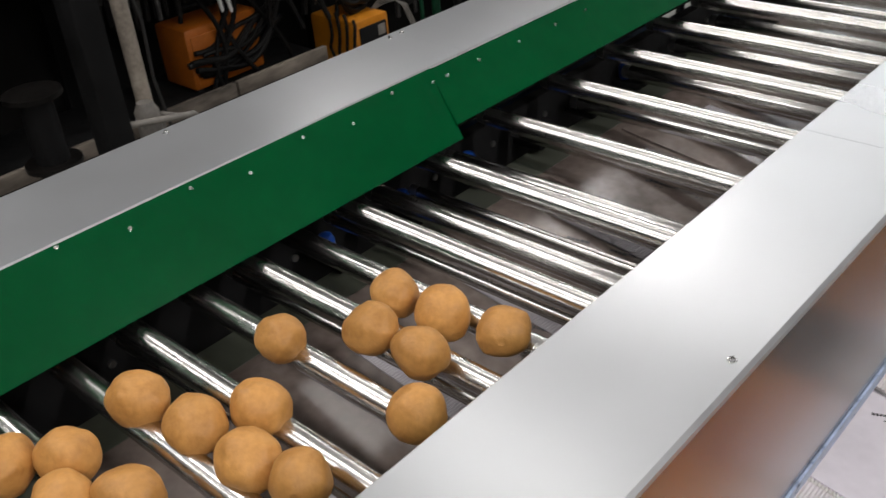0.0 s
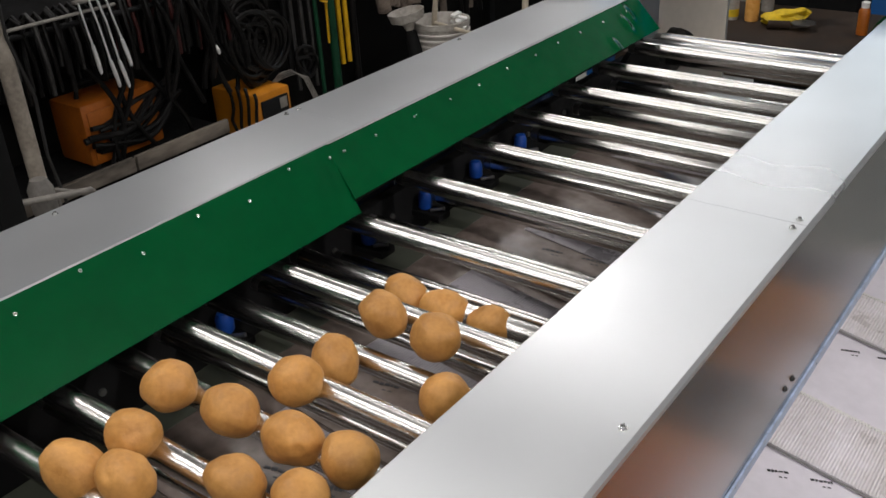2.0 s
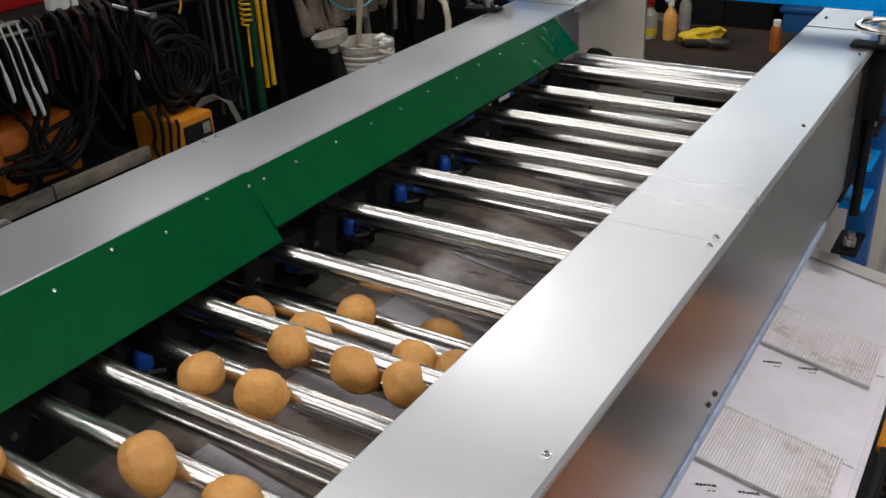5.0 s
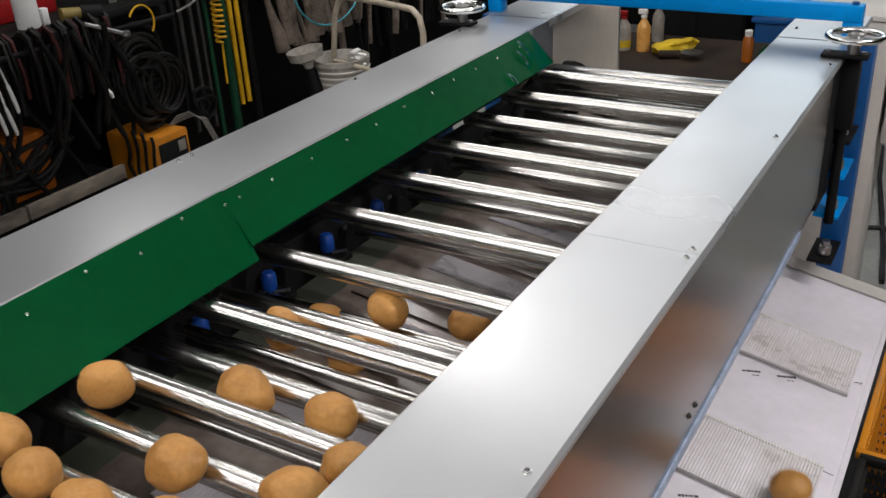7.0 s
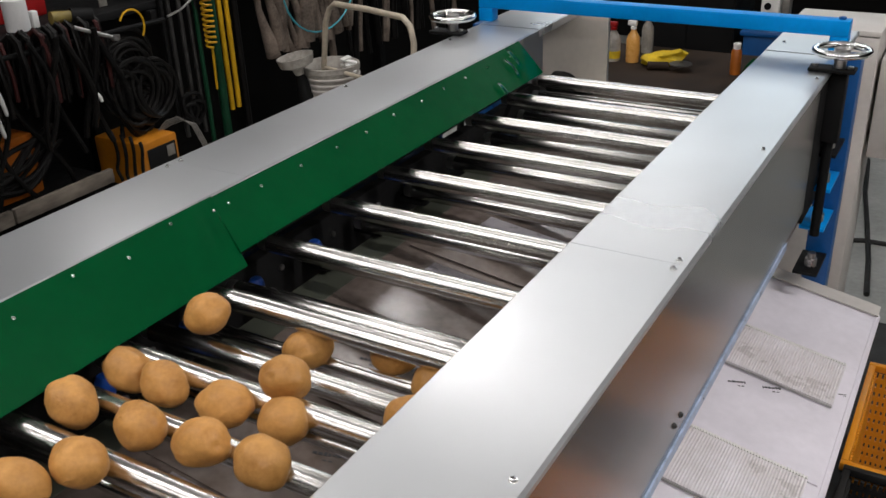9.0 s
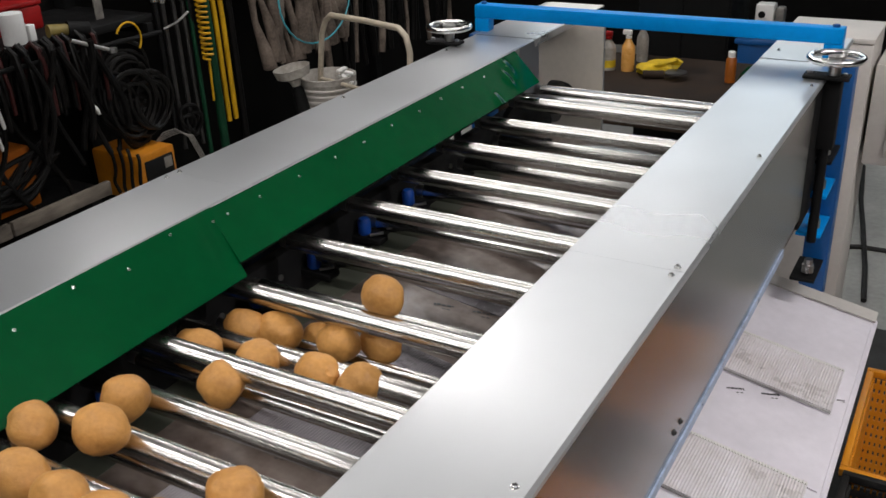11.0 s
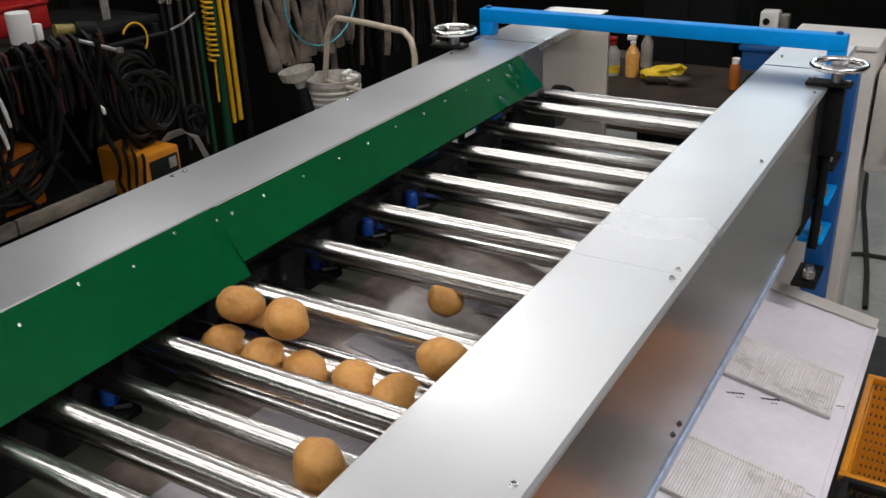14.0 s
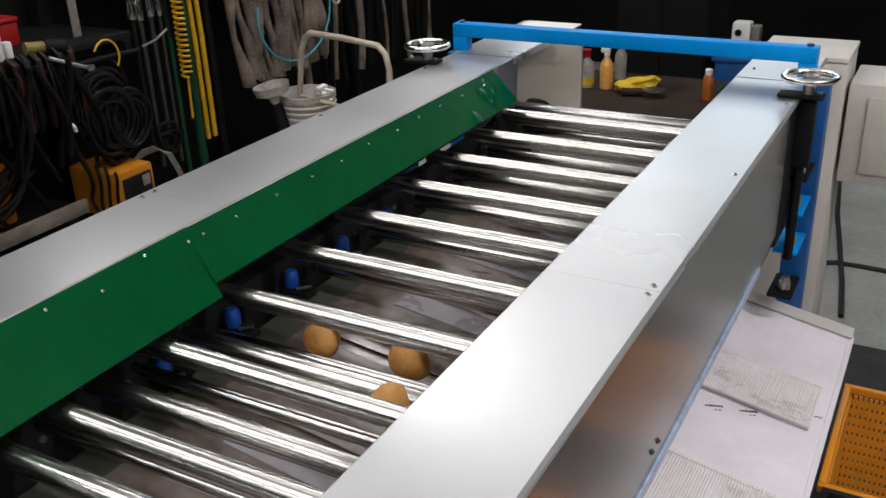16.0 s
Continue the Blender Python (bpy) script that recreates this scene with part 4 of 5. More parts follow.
    potato((0.0373, 0.0298, 0.0287), 288, 46, [(0, -0.080, -0.496, 0.860), (1.2, -0.080, -0.350, 0.860), (2.4, -0.080, -0.204, 0.860), (3.6, -0.080, -0.058, 0.860), (4.8, -0.080, 0.088, 0.860), (6, -0.080, 0.233, 0.859), (7, -0.080, 0.355, 0.858), (8, -0.092, 0.469, 0.855), (8.5, -0.099, 0.526, 0.849), (9, -0.097, 0.588, 0.837), (9.5, -0.110, 0.660, 0.822), (9.7, -0.098, 0.674, 0.816), (11.8, -0.134, 0.950, 0.775), (12, -0.127, 0.971, 0.775), (12.2, -0.100, 0.974, 0.790), (12.5, -0.148, 1.026, 0.740), (13.2, -0.108, 0.910, 0.735), (13.7, 0.420, 0.840, 0.661), (13.92, 0.580, 0.800, 0.372), (14.08, 0.720, 1.045, 0.280), (14.38, 0.750, 1.080, -0.020), (16, 0.750, 1.080, -0.020)])
    potato((0.0363, 0.0317, 0.0284), 222, 54, [(0, -0.120, -0.581, 0.860), (1.2, -0.120, -0.435, 0.860), (2.4, -0.120, -0.289, 0.860), (3.6, -0.120, -0.144, 0.860), (4.8, -0.120, 0.002, 0.860), (6, -0.120, 0.148, 0.860), (7.2, -0.120, 0.294, 0.858), (8, -0.120, 0.391, 0.858), (8.5, -0.131, 0.440, 0.857), (9, -0.151, 0.489, 0.853), (9.7, -0.170, 0.582, 0.838), (11.8, -0.185, 0.818, 0.787), (12.5, -0.267, 0.963, 0.740), (13.2, -0.227, 0.910, 0.752), (13.7, 0.420, 0.840, 0.661), (13.92, 0.580, 0.800, 0.371), (14.08, 0.720, 1.045, 0.280), (14.38, 0.840, 1.080, -0.020), (16, 0.840, 1.080, -0.020)])
    potato((0.0334, 0.0319, 0.0290), 232, 46, [(0, -0.035, -0.578, 0.860), (1.2, -0.035, -0.432, 0.860), (2.4, -0.035, -0.286, 0.860), (3.6, -0.035, -0.141, 0.860), (4.8, -0.035, 0.005, 0.860), (6, -0.035, 0.151, 0.860), (7.2, -0.035, 0.297, 0.858), (7.5, -0.042, 0.357, 0.857), (8, -0.035, 0.394, 0.857), (8.5, -0.032, 0.442, 0.857), (9, -0.037, 0.493, 0.852), (9.5, -0.047, 0.553, 0.842), (9.7, -0.058, 0.589, 0.837), (11.8, -0.095, 0.852, 0.782), (12.42, -0.085, 0.872, 0.731), (13.12, -0.045, 0.882, 0.727), (13.62, 0.420, 0.840, 0.662), (13.84, 0.580, 0.800, 0.372), (14, 0.720, 1.045, 0.280), (14.3, 0.930, 1.080, -0.020), (16, 0.930, 1.080, -0.020)])
    potato((0.0384, 0.0303, 0.0297), 162, 60, [(0, 0.016, -0.503, 0.860), (1.2, 0.016, -0.357, 0.860), (2.4, 0.016, -0.211, 0.860), (3.6, 0.016, -0.066, 0.860), (4.8, 0.016, 0.080, 0.860), (6, 0.016, 0.226, 0.859), (7.2, 0.016, 0.372, 0.858), (7.5, 0.004, 0.417, 0.857), (8, 0.016, 0.469, 0.855), (8.5, 0.012, 0.526, 0.849), (9, 0.006, 0.589, 0.837), (9.5, -0.023, 0.672, 0.820), (9.7, -0.005, 0.686, 0.814), (11.8, -0.024, 0.962, 0.775), (12, -0.017, 0.988, 0.775), (12.2, -0.019, 1.017, 0.775), (12.4, -0.004, 1.023, 0.790), (13.1, 0.036, 0.910, 0.716), (13.6, 0.420, 0.840, 0.662), (13.82, 0.580, 0.800, 0.373), (13.98, 0.720, 1.045, 0.280), (14.28, 1.020, 1.080, -0.020), (16, 1.020, 1.080, -0.020)])
    potato((0.0341, 0.0304, 0.0312), 57, 60, [(0, 0.116, -0.487, 0.860), (1.2, 0.116, -0.341, 0.860), (2.4, 0.116, -0.195, 0.860), (3.6, 0.116, -0.050, 0.860), (4.8, 0.116, 0.096, 0.860), (6, 0.116, 0.242, 0.859), (7.2, 0.116, 0.388, 0.858), (7.5, 0.099, 0.427, 0.857), (8, 0.116, 0.485, 0.853), (8.5, 0.099, 0.530, 0.848), (9, 0.092, 0.600, 0.834), (9.5, 0.087, 0.662, 0.821), (9.7, 0.095, 0.675, 0.816), (11.8, -0.014, 1.043, 0.750), (12.2, 0.028, 1.107, 0.730), (12.5, 0.148, 1.115, 0.700), (12.75, 0.233, 1.132, 0.680), (12.9, 0.431, 1.529, 0.410), (13, 0.525, 1.542, 0.390), (13.1, 0.622, 1.563, 0.370), (13.2, 0.732, 1.767, 0.160), (13.4, 0.800, 1.850, -0.100), (16, 0.800, 1.850, -0.100)])
    potato((0.0374, 0.0306, 0.0286), 255, 54, [(0, 0.055, -0.552, 0.860), (1.2, 0.055, -0.406, 0.860), (2.4, 0.055, -0.260, 0.860), (3.6, 0.055, -0.115, 0.860), (4.8, 0.055, 0.031, 0.860), (6, 0.055, 0.177, 0.859), (7.2, 0.055, 0.323, 0.858), (8, 0.055, 0.420, 0.857), (8.5, 0.055, 0.442, 0.857), (9, 0.050, 0.504, 0.851), (9.7, 0.046, 0.589, 0.837), (11.8, 0.000, 0.863, 0.781), (12, 0.008, 0.889, 0.777), (12.2, 0.007, 0.914, 0.775), (12.5, -0.038, 0.976, 0.730), (13.2, 0.002, 0.910, 0.720), (13.7, 0.420, 0.840, 0.661), (13.92, 0.580, 0.800, 0.372), (14.08, 0.720, 1.090, 0.280), (14.38, 0.840, 1.170, -0.020), (16, 0.840, 1.170, -0.020)])
    potato((0.0336, 0.0305, 0.0298), 280, 54, [(0, 0.145, -0.586, 0.860), (1.2, 0.145, -0.440, 0.860), (2.4, 0.145, -0.294, 0.860), (3.6, 0.145, -0.148, 0.860), (4.8, 0.145, -0.003, 0.860), (6, 0.145, 0.143, 0.860), (7.2, 0.145, 0.289, 0.858), (8.5, 0.145, 0.447, 0.857), (9, 0.135, 0.511, 0.850), (9.7, 0.118, 0.596, 0.835), (11.8, 0.069, 0.867, 0.780), (12, 0.070, 0.900, 0.775), (12.2, 0.064, 0.959, 0.720), (12.9, 0.104, 0.910, 0.707), (13.4, 0.420, 0.840, 0.662), (13.62, 0.580, 0.800, 0.373), (13.78, 0.720, 1.090, 0.280), (14.08, 0.930, 1.170, -0.020), (16, 0.930, 1.170, -0.020)])
    potato((0.0329, 0.0317, 0.0292), 300, 38, [(0, -0.045, -0.674, 0.860), (1.2, -0.045, -0.528, 0.860), (2.4, -0.045, -0.382, 0.860), (3.6, -0.045, -0.236, 0.860), (4.8, -0.045, -0.091, 0.860), (6, -0.045, 0.055, 0.860), (7.2, -0.045, 0.201, 0.859), (8.5, -0.045, 0.359, 0.858), (9, -0.043, 0.409, 0.857), (9.5, -0.059, 0.463, 0.854), (9.7, -0.070, 0.506, 0.851), (11.8, -0.066, 0.754, 0.800), (12.5, -0.062, 0.853, 0.782), (13, -0.063, 0.939, 0.775), (13.3, -0.034, 1.073, 0.740), (13.5, -0.005, 1.078, 0.740), (14, 0.011, 1.126, 0.740), (14.7, 0.032, 0.910, 0.716), (15.2, 0.420, 0.840, 0.662), (15.42, 0.580, 0.800, 0.372), (15.58, 0.720, 1.090, 0.280), (15.88, 1.020, 1.170, -0.020), (16, 1.020, 1.170, -0.020)])
    potato((0.0371, 0.0300, 0.0305), 143, 60, [(0, -0.073, -0.746, 0.860), (1.2, -0.073, -0.601, 0.860), (2.4, -0.073, -0.455, 0.860), (3.6, -0.073, -0.309, 0.860), (4.8, -0.073, -0.163, 0.860), (6, -0.073, -0.018, 0.860), (7.2, -0.073, 0.128, 0.860), (8.4, -0.073, 0.274, 0.859), (9, -0.073, 0.347, 0.858), (9.5, -0.086, 0.393, 0.858), (9.7, -0.085, 0.417, 0.857), (11.8, -0.174, 0.647, 0.823), (12.5, -0.215, 0.770, 0.804), (13, -0.221, 0.826, 0.798), (13.5, -0.220, 0.869, 0.780), (13.98, -0.210, 0.889, 0.750), (14.68, -0.170, 0.899, 0.746), (15.18, 0.420, 0.840, 0.663), (15.4, 0.580, 0.800, 0.373), (15.56, 0.720, 1.135, 0.280), (15.86, 0.750, 1.260, -0.020), (16, 0.750, 1.260, -0.020)])
    potato((0.0341, 0.0324, 0.0305), 174, 46, [(0, -0.085, -0.834, 0.860), (1.2, -0.085, -0.688, 0.860), (2.4, -0.085, -0.542, 0.860), (3.6, -0.085, -0.396, 0.860), (4.8, -0.085, -0.250, 0.860), (6, -0.085, -0.105, 0.860), (7.2, -0.085, 0.041, 0.860), (8.4, -0.085, 0.187, 0.859), (9.5, -0.071, 0.329, 0.862), (9.7, -0.085, 0.345, 0.862), (11.8, -0.080, 0.551, 0.862), (12.5, -0.057, 0.612, 0.862), (13.5, -0.051, 0.725, 0.862), (14.5, -0.046, 0.829, 0.862), (15.2, -0.044, 0.906, 0.862), (15.5, -0.032, 0.931, 0.862), (15.92, -0.022, 0.951, 0.724), (16.62, 0.018, 0.910, 0.719), (17.12, 0.420, 0.840, 0.663), (17.34, 0.580, 0.800, 0.374), (17.5, 0.720, 1.135, 0.280)])
    potato((0.0360, 0.0285, 0.0299), 128, 54, [(0, -0.171, -0.889, 0.860), (1.2, -0.171, -0.743, 0.860), (2.4, -0.171, -0.597, 0.860), (3.6, -0.171, -0.451, 0.860), (4.8, -0.171, -0.305, 0.860), (6, -0.171, -0.160, 0.860), (7.2, -0.171, -0.014, 0.860), (8.4, -0.171, 0.132, 0.860), (9.6, -0.171, 0.278, 0.858), (10.8, -0.171, 0.423, 0.857), (11.8, -0.153, 0.532, 0.860), (12.5, -0.139, 0.623, 0.860), (13, -0.149, 0.667, 0.860), (13.5, -0.141, 0.731, 0.860), (14, -0.140, 0.785, 0.860), (14.46, -0.203, 0.900, 0.775), (14.68, -0.193, 0.920, 0.747), (15.38, -0.153, 0.910, 0.743), (15.88, 0.420, 0.840, 0.663), (16.1, 0.580, 0.800, 0.373), (16.26, 0.720, 1.135, 0.280), (16.56, 0.930, 1.260, -0.020), (16.66, 0.930, 1.260, -0.020)])
    potato((0.0365, 0.0304, 0.0309), 331, 54, [(0, -0.099, -0.964, 0.860), (1.2, -0.099, -0.818, 0.860), (2.4, -0.099, -0.672, 0.860), (3.6, -0.099, -0.526, 0.860), (4.8, -0.099, -0.381, 0.860), (6, -0.099, -0.235, 0.860), (7.2, -0.099, -0.089, 0.860), (8.4, -0.099, 0.057, 0.860), (9.6, -0.099, 0.203, 0.859), (10.8, -0.099, 0.348, 0.858), (11.8, -0.099, 0.470, 0.855), (12.5, -0.110, 0.556, 0.845), (13.5, -0.131, 0.676, 0.816), (14, -0.160, 0.757, 0.800), (14.5, -0.151, 0.804, 0.789), (15.2, -0.168, 0.891, 0.776), (15.62, -0.158, 0.911, 0.743), (16.32, -0.118, 0.910, 0.739), (16.82, 0.420, 0.840, 0.663), (17.04, 0.580, 0.800, 0.374), (17.2, 0.720, 1.135, 0.280), (17.5, 1.020, 1.260, -0.020)])
    potato((0.0346, 0.0311, 0.0306), 209, 54, [(0, -0.026, -0.970, 0.860), (1.2, -0.026, -0.824, 0.860), (2.4, -0.026, -0.678, 0.860), (3.6, -0.026, -0.532, 0.860), (4.8, -0.026, -0.387, 0.860), (6, -0.026, -0.241, 0.860), (7.2, -0.026, -0.095, 0.860), (8.4, -0.026, 0.051, 0.860), (9.6, -0.026, 0.197, 0.859), (10.8, -0.026, 0.342, 0.858), (11.8, -0.026, 0.464, 0.855), (12.5, -0.035, 0.550, 0.846), (13.5, -0.056, 0.672, 0.817), (14, -0.080, 0.753, 0.801), (14.5, -0.079, 0.804, 0.789), (15, -0.095, 0.868, 0.783), (15.2, -0.084, 0.879, 0.778), (16, -0.108, 0.996, 0.735)])
    potato((0.0380, 0.0292, 0.0310), 230, 54, [(0, 0.039, -0.972, 0.860), (1.2, 0.039, -0.826, 0.860), (2.4, 0.039, -0.680, 0.860), (3.6, 0.039, -0.534, 0.860), (4.8, 0.039, -0.389, 0.860), (6, 0.039, -0.243, 0.860), (7.2, 0.039, -0.097, 0.860), (8.4, 0.039, 0.049, 0.860), (9.6, 0.039, 0.195, 0.859), (10.8, 0.039, 0.340, 0.858), (11.8, 0.039, 0.462, 0.856), (12.5, 0.031, 0.550, 0.846), (13.5, 0.014, 0.676, 0.816), (14, -0.003, 0.755, 0.799), (14.5, -0.001, 0.806, 0.789), (15.2, -0.005, 0.906, 0.775), (15.62, 0.005, 0.926, 0.721), (16.32, 0.045, 0.910, 0.716), (16.82, 0.420, 0.840, 0.664), (17.04, 0.580, 0.800, 0.374), (17.2, 0.720, 1.180, 0.280), (17.5, 0.750, 1.350, -0.020)])
    potato((0.0382, 0.0306, 0.0299), 85, 46, [(0, 0.102, -0.953, 0.860), (1.2, 0.102, -0.807, 0.860), (2.4, 0.102, -0.661, 0.860), (3.6, 0.102, -0.515, 0.860), (4.8, 0.102, -0.370, 0.860), (6, 0.102, -0.224, 0.860), (7.2, 0.102, -0.078, 0.860), (8.4, 0.102, 0.068, 0.860), (9.6, 0.102, 0.214, 0.859), (10.8, 0.102, 0.359, 0.858), (11.8, 0.102, 0.481, 0.854), (12.5, 0.099, 0.561, 0.843), (13, 0.089, 0.629, 0.830), (13.5, 0.090, 0.682, 0.815), (14, 0.076, 0.765, 0.800), (14.5, 0.087, 0.803, 0.790), (15, 0.074, 0.864, 0.785), (15.2, 0.087, 0.859, 0.781), (16, 0.058, 1.005, 0.735)])
    potato((0.0375, 0.0322, 0.0297), 354, 38, [(0, 0.171, -0.949, 0.860), (1.2, 0.171, -0.803, 0.860), (2.4, 0.171, -0.657, 0.860), (3.6, 0.171, -0.511, 0.860), (4.8, 0.171, -0.366, 0.860), (6, 0.171, -0.220, 0.860), (7.2, 0.171, -0.074, 0.860), (8.4, 0.171, 0.072, 0.860), (9.6, 0.171, 0.218, 0.859), (10.8, 0.171, 0.363, 0.858), (11.8, 0.171, 0.485, 0.853), (12.5, 0.177, 0.554, 0.845), (13, 0.166, 0.623, 0.833), (13.5, 0.166, 0.677, 0.816), (14, 0.148, 0.763, 0.799), (14.5, 0.154, 0.806, 0.789), (15.2, 0.139, 0.895, 0.776), (15.62, 0.149, 0.915, 0.699), (16.32, 0.189, 0.910, 0.695), (16.82, 0.420, 0.840, 0.662), (17.04, 0.580, 0.800, 0.373), (17.2, 0.720, 1.180, 0.280), (17.5, 0.840, 1.350, -0.020)])
    potato((0.0368, 0.0314, 0.0286), 297, 60, [(0, 0.137, -0.874, 0.860), (1.2, 0.137, -0.728, 0.860), (2.4, 0.137, -0.582, 0.860), (3.6, 0.137, -0.436, 0.860), (4.8, 0.137, -0.290, 0.860), (6, 0.137, -0.145, 0.860), (7.2, 0.137, 0.001, 0.860), (8.4, 0.137, 0.147, 0.860), (9.6, 0.137, 0.293, 0.858), (10.8, 0.137, 0.438, 0.857), (11.8, 0.152, 0.544, 0.860), (12.5, 0.176, 0.619, 0.860), (13, 0.191, 0.684, 0.860), (13.5, 0.206, 0.723, 0.860), (14, 0.210, 0.788, 0.860), (14.5, 0.203, 0.833, 0.860), (14.92, 0.155, 0.936, 0.697), (15.62, 0.195, 0.910, 0.693), (16.12, 0.420, 0.840, 0.661), (16.34, 0.580, 0.800, 0.372), (16.5, 0.720, 1.180, 0.280), (16.8, 0.930, 1.350, -0.020), (16.9, 0.930, 1.350, -0.020)])
    potato((0.0343, 0.0307, 0.0310), 138, 38, [(0, 0.144, -1.142, 0.860), (1.2, 0.144, -0.996, 0.860), (2.4, 0.144, -0.851, 0.860), (3.6, 0.144, -0.705, 0.860), (4.8, 0.144, -0.559, 0.860), (6, 0.144, -0.413, 0.860), (7.2, 0.144, -0.267, 0.860), (8.4, 0.144, -0.122, 0.860), (9.6, 0.144, 0.024, 0.860), (10.8, 0.144, 0.170, 0.859), (12, 0.144, 0.316, 0.858), (13.5, 0.144, 0.498, 0.852), (14, 0.182, 0.548, 0.845), (14.5, 0.175, 0.606, 0.833), (15.2, 0.168, 0.694, 0.812), (16, 0.146, 0.814, 0.788)])


# ---------------------------------------------------------------- what stands round the machine
def far_end():
    box_l = thing("discharge_box", "galvanised sheet metal discharge box at the machine's end", "machine cover")
    part("near_panel", box(-0.402, -0.199, 2.436, 2.440, FLOOR, 0.946), M_PANEL, box_l, smooth=False)
    part("shell", box(-0.47, -0.203, 2.441, 2.465, FLOOR, 0.949, 0.003), M_GALV, box_l)
    part("rear_housing", box(-0.47, -0.30, 2.466, 2.64, FLOOR, 0.949, 0.003), M_GALV, box_l)
    part("belt_opening", tube([(-0.325, 2.434, 0.715), (-0.325, 2.4355, 0.715)], 0.045, 24), M_RUBBER, box_l, "round black opening")
    part("drive_wheel", tube([(-0.317, 2.33, 0.730), (-0.292, 2.33, 0.730)], 0.06, 26), M_RUBBER, box_l, "black drive wheel")
    part("wheel_axle", tube([(-0.297, 2.33, 0.730), (-0.297, 2.436, 0.730)], 0.008, 8), M_BLACK, box_l)
    solid("notice_sheet", box(-0.445, -0.272, 2.545, 2.625, 0.9495, 0.953), M_WHITE, "white sheet lying on the discharge box", "sheet")
    cab = thing("machine_cabinet", "beige painted machine cabinet beyond the cross bar", "cabinet", at=pose(0, 0, 0))
    part("body", box(0.285, 0.51, 2.48, 2.70, FLOOR, 0.925, 0.004), M_BEIGE, cab)
    part("lid", box(0.28, 0.512, 2.475, 2.705, 0.926, 0.94, 0.003), M_BEIGE, cab)
    cab2 = thing("machine_cabinet", "pale grey machine cabinet on legs over the concrete", "cabinet")
    part("body", box(0.520, 1.15, 2.50, 2.72, 0.60, 0.872, 0.004), M_BEIGE, cab2)
    part("door", box(0.57, 1.10, 2.492, 2.499, 0.63, 0.84, 0.003), M_BEIGE, cab2)
    part("handle", tube([(0.98, 2.487, 0.68), (0.98, 2.487, 0.78)], 0.006, 8), M_DULL, cab2)
    for x in (1.11,):
        for y in (2.53, 2.69):
            part("leg", box(x - 0.02, x + 0.02, y - 0.02, y + 0.02, FLOOR, 0.60), M_BLACK, cab2)
    # low work table with bottles
    tb = thing("work_table", "low worn brown work table behind the machine", "table")
    part("tabletop", box(-1.05, 0.22, 3.35, 4.35, 0.33, 0.37, 0.004), M_TABLE, tb)
    for x in (-1.0, 0.17):
        for y in (3.4, 4.3):
            part("leg", box(x - 0.03, x + 0.03, y - 0.03, y + 0.03, FLOOR, 0.33), M_TABLE, tb)

    def bottle(x, y, r, h, body, cap, label):
        bt = thing("spray_bottle", label, "bottle", "bottles on the table", at=pose(x, y, 0.37))
        part("body", lathe([(r * 0.95, 0), (r, 0.006), (r, h * 0.55), (r * 0.9, h * 0.62), (r * 0.4, h * 0.76), (r * 0.38, h * 0.8)], 20), body, bt)
        part("collar", lathe([(r * 0.45, h * 0.8), (r * 0.45, h * 0.86), (r * 0.3, h * 0.87)], 16), cap, bt)
        if cap is M_RED:
            part("label", lathe([(r * 1.01, h * 0.08), (r * 1.015, h * 0.09), (r * 1.015, h * 0.26), (r * 1.01, h * 0.27)], 20), M_YCLOTH, bt, "yellow paper label")
        part("trigger", box(-r * 0.9, r * 0.5, -r * 0.28, r * 0.28, h * 0.88, h, 0.004), cap, bt)
    bottle(-0.762, 4.02, 0.034, 0.18, M_BUCKET, M_RED, "white bottle with a red spray head")
    bottle(-0.67, 4.03, 0.031, 0.19, M_AMBER, M_WHITE, "amber bottle with a white spray head")
    bottle(-0.665, 4.22, 0.028, 0.20, M_BUCKET, M_WHITE, "cloudy plastic bottle with a spray head")
    can = thing("spray_can", "small orange spray can on the table", "spray can", at=pose(-0.19, 4.0, 0.37))
    part("body", lathe([(0.022, 0), (0.023, 0.004), (0.023, 0.10), (0.016, 0.112)], 18), M_ORANGE2, can)
    part("cap", lathe([(0.016, 0.112), (0.017, 0.135), (0.012, 0.138)], 14), M_WHITE, can)
    # crumpled yellow bag
    bm = bmesh.new()
    bmesh.ops.create_icosphere(bm, subdivisions=4, radius=1)
    for v in bm.verts:
        d = v.co.copy()
        k = 1 + 0.45 * noise.noise(d * 1.7) + 0.16 * abs(noise.noise(d * 4))
        v.co = Vector((d.x * 0.085 * k - 0.52, d.y * 0.075 * k + 4.06 + d.x * 0.06, max(0.371, 0.395 + d.z * 0.034 * k)))
    solid("crumpled_cloth", bm, M_YCLOTH, "crumpled bright yellow cloth on the table", "cloth")
    gr = thing("angle_grinder", "grimy hand grinder lying on the table", "tool")
    part("body", tube([(-0.56, 3.92, 0.390), (-0.47, 3.95, 0.390)], 0.018, 14), M_TABLE, gr)
    part("disc", lathe([(0.05, 0), (0.05, 0.004), (0.012, 0.006)], 24, (-0.42, 3.96, 0.40)), M_DULL, gr)
    bx = thing("storage_box", "blue plastic storage box standing at the back", "box")
    part("body", box(-0.305, 0.02, 4.6, 4.9, FLOOR, 0.40, 0.01), M_DBLUE, bx)
    part("rim", box(-0.32, 0.035, 4.585, 4.915, 0.40, 0.425, 0.006), M_DBLUE, bx)
    pm = thing("pump_head", "white cast pump head with dark round ports on the box", "pump", at=pose(-0.20, 4.68, 0.425))
    part("casing", box(-0.045, 0.045, -0.04, 0.04, 0.0, 0.165, 0.012), M_WHITE, pm)
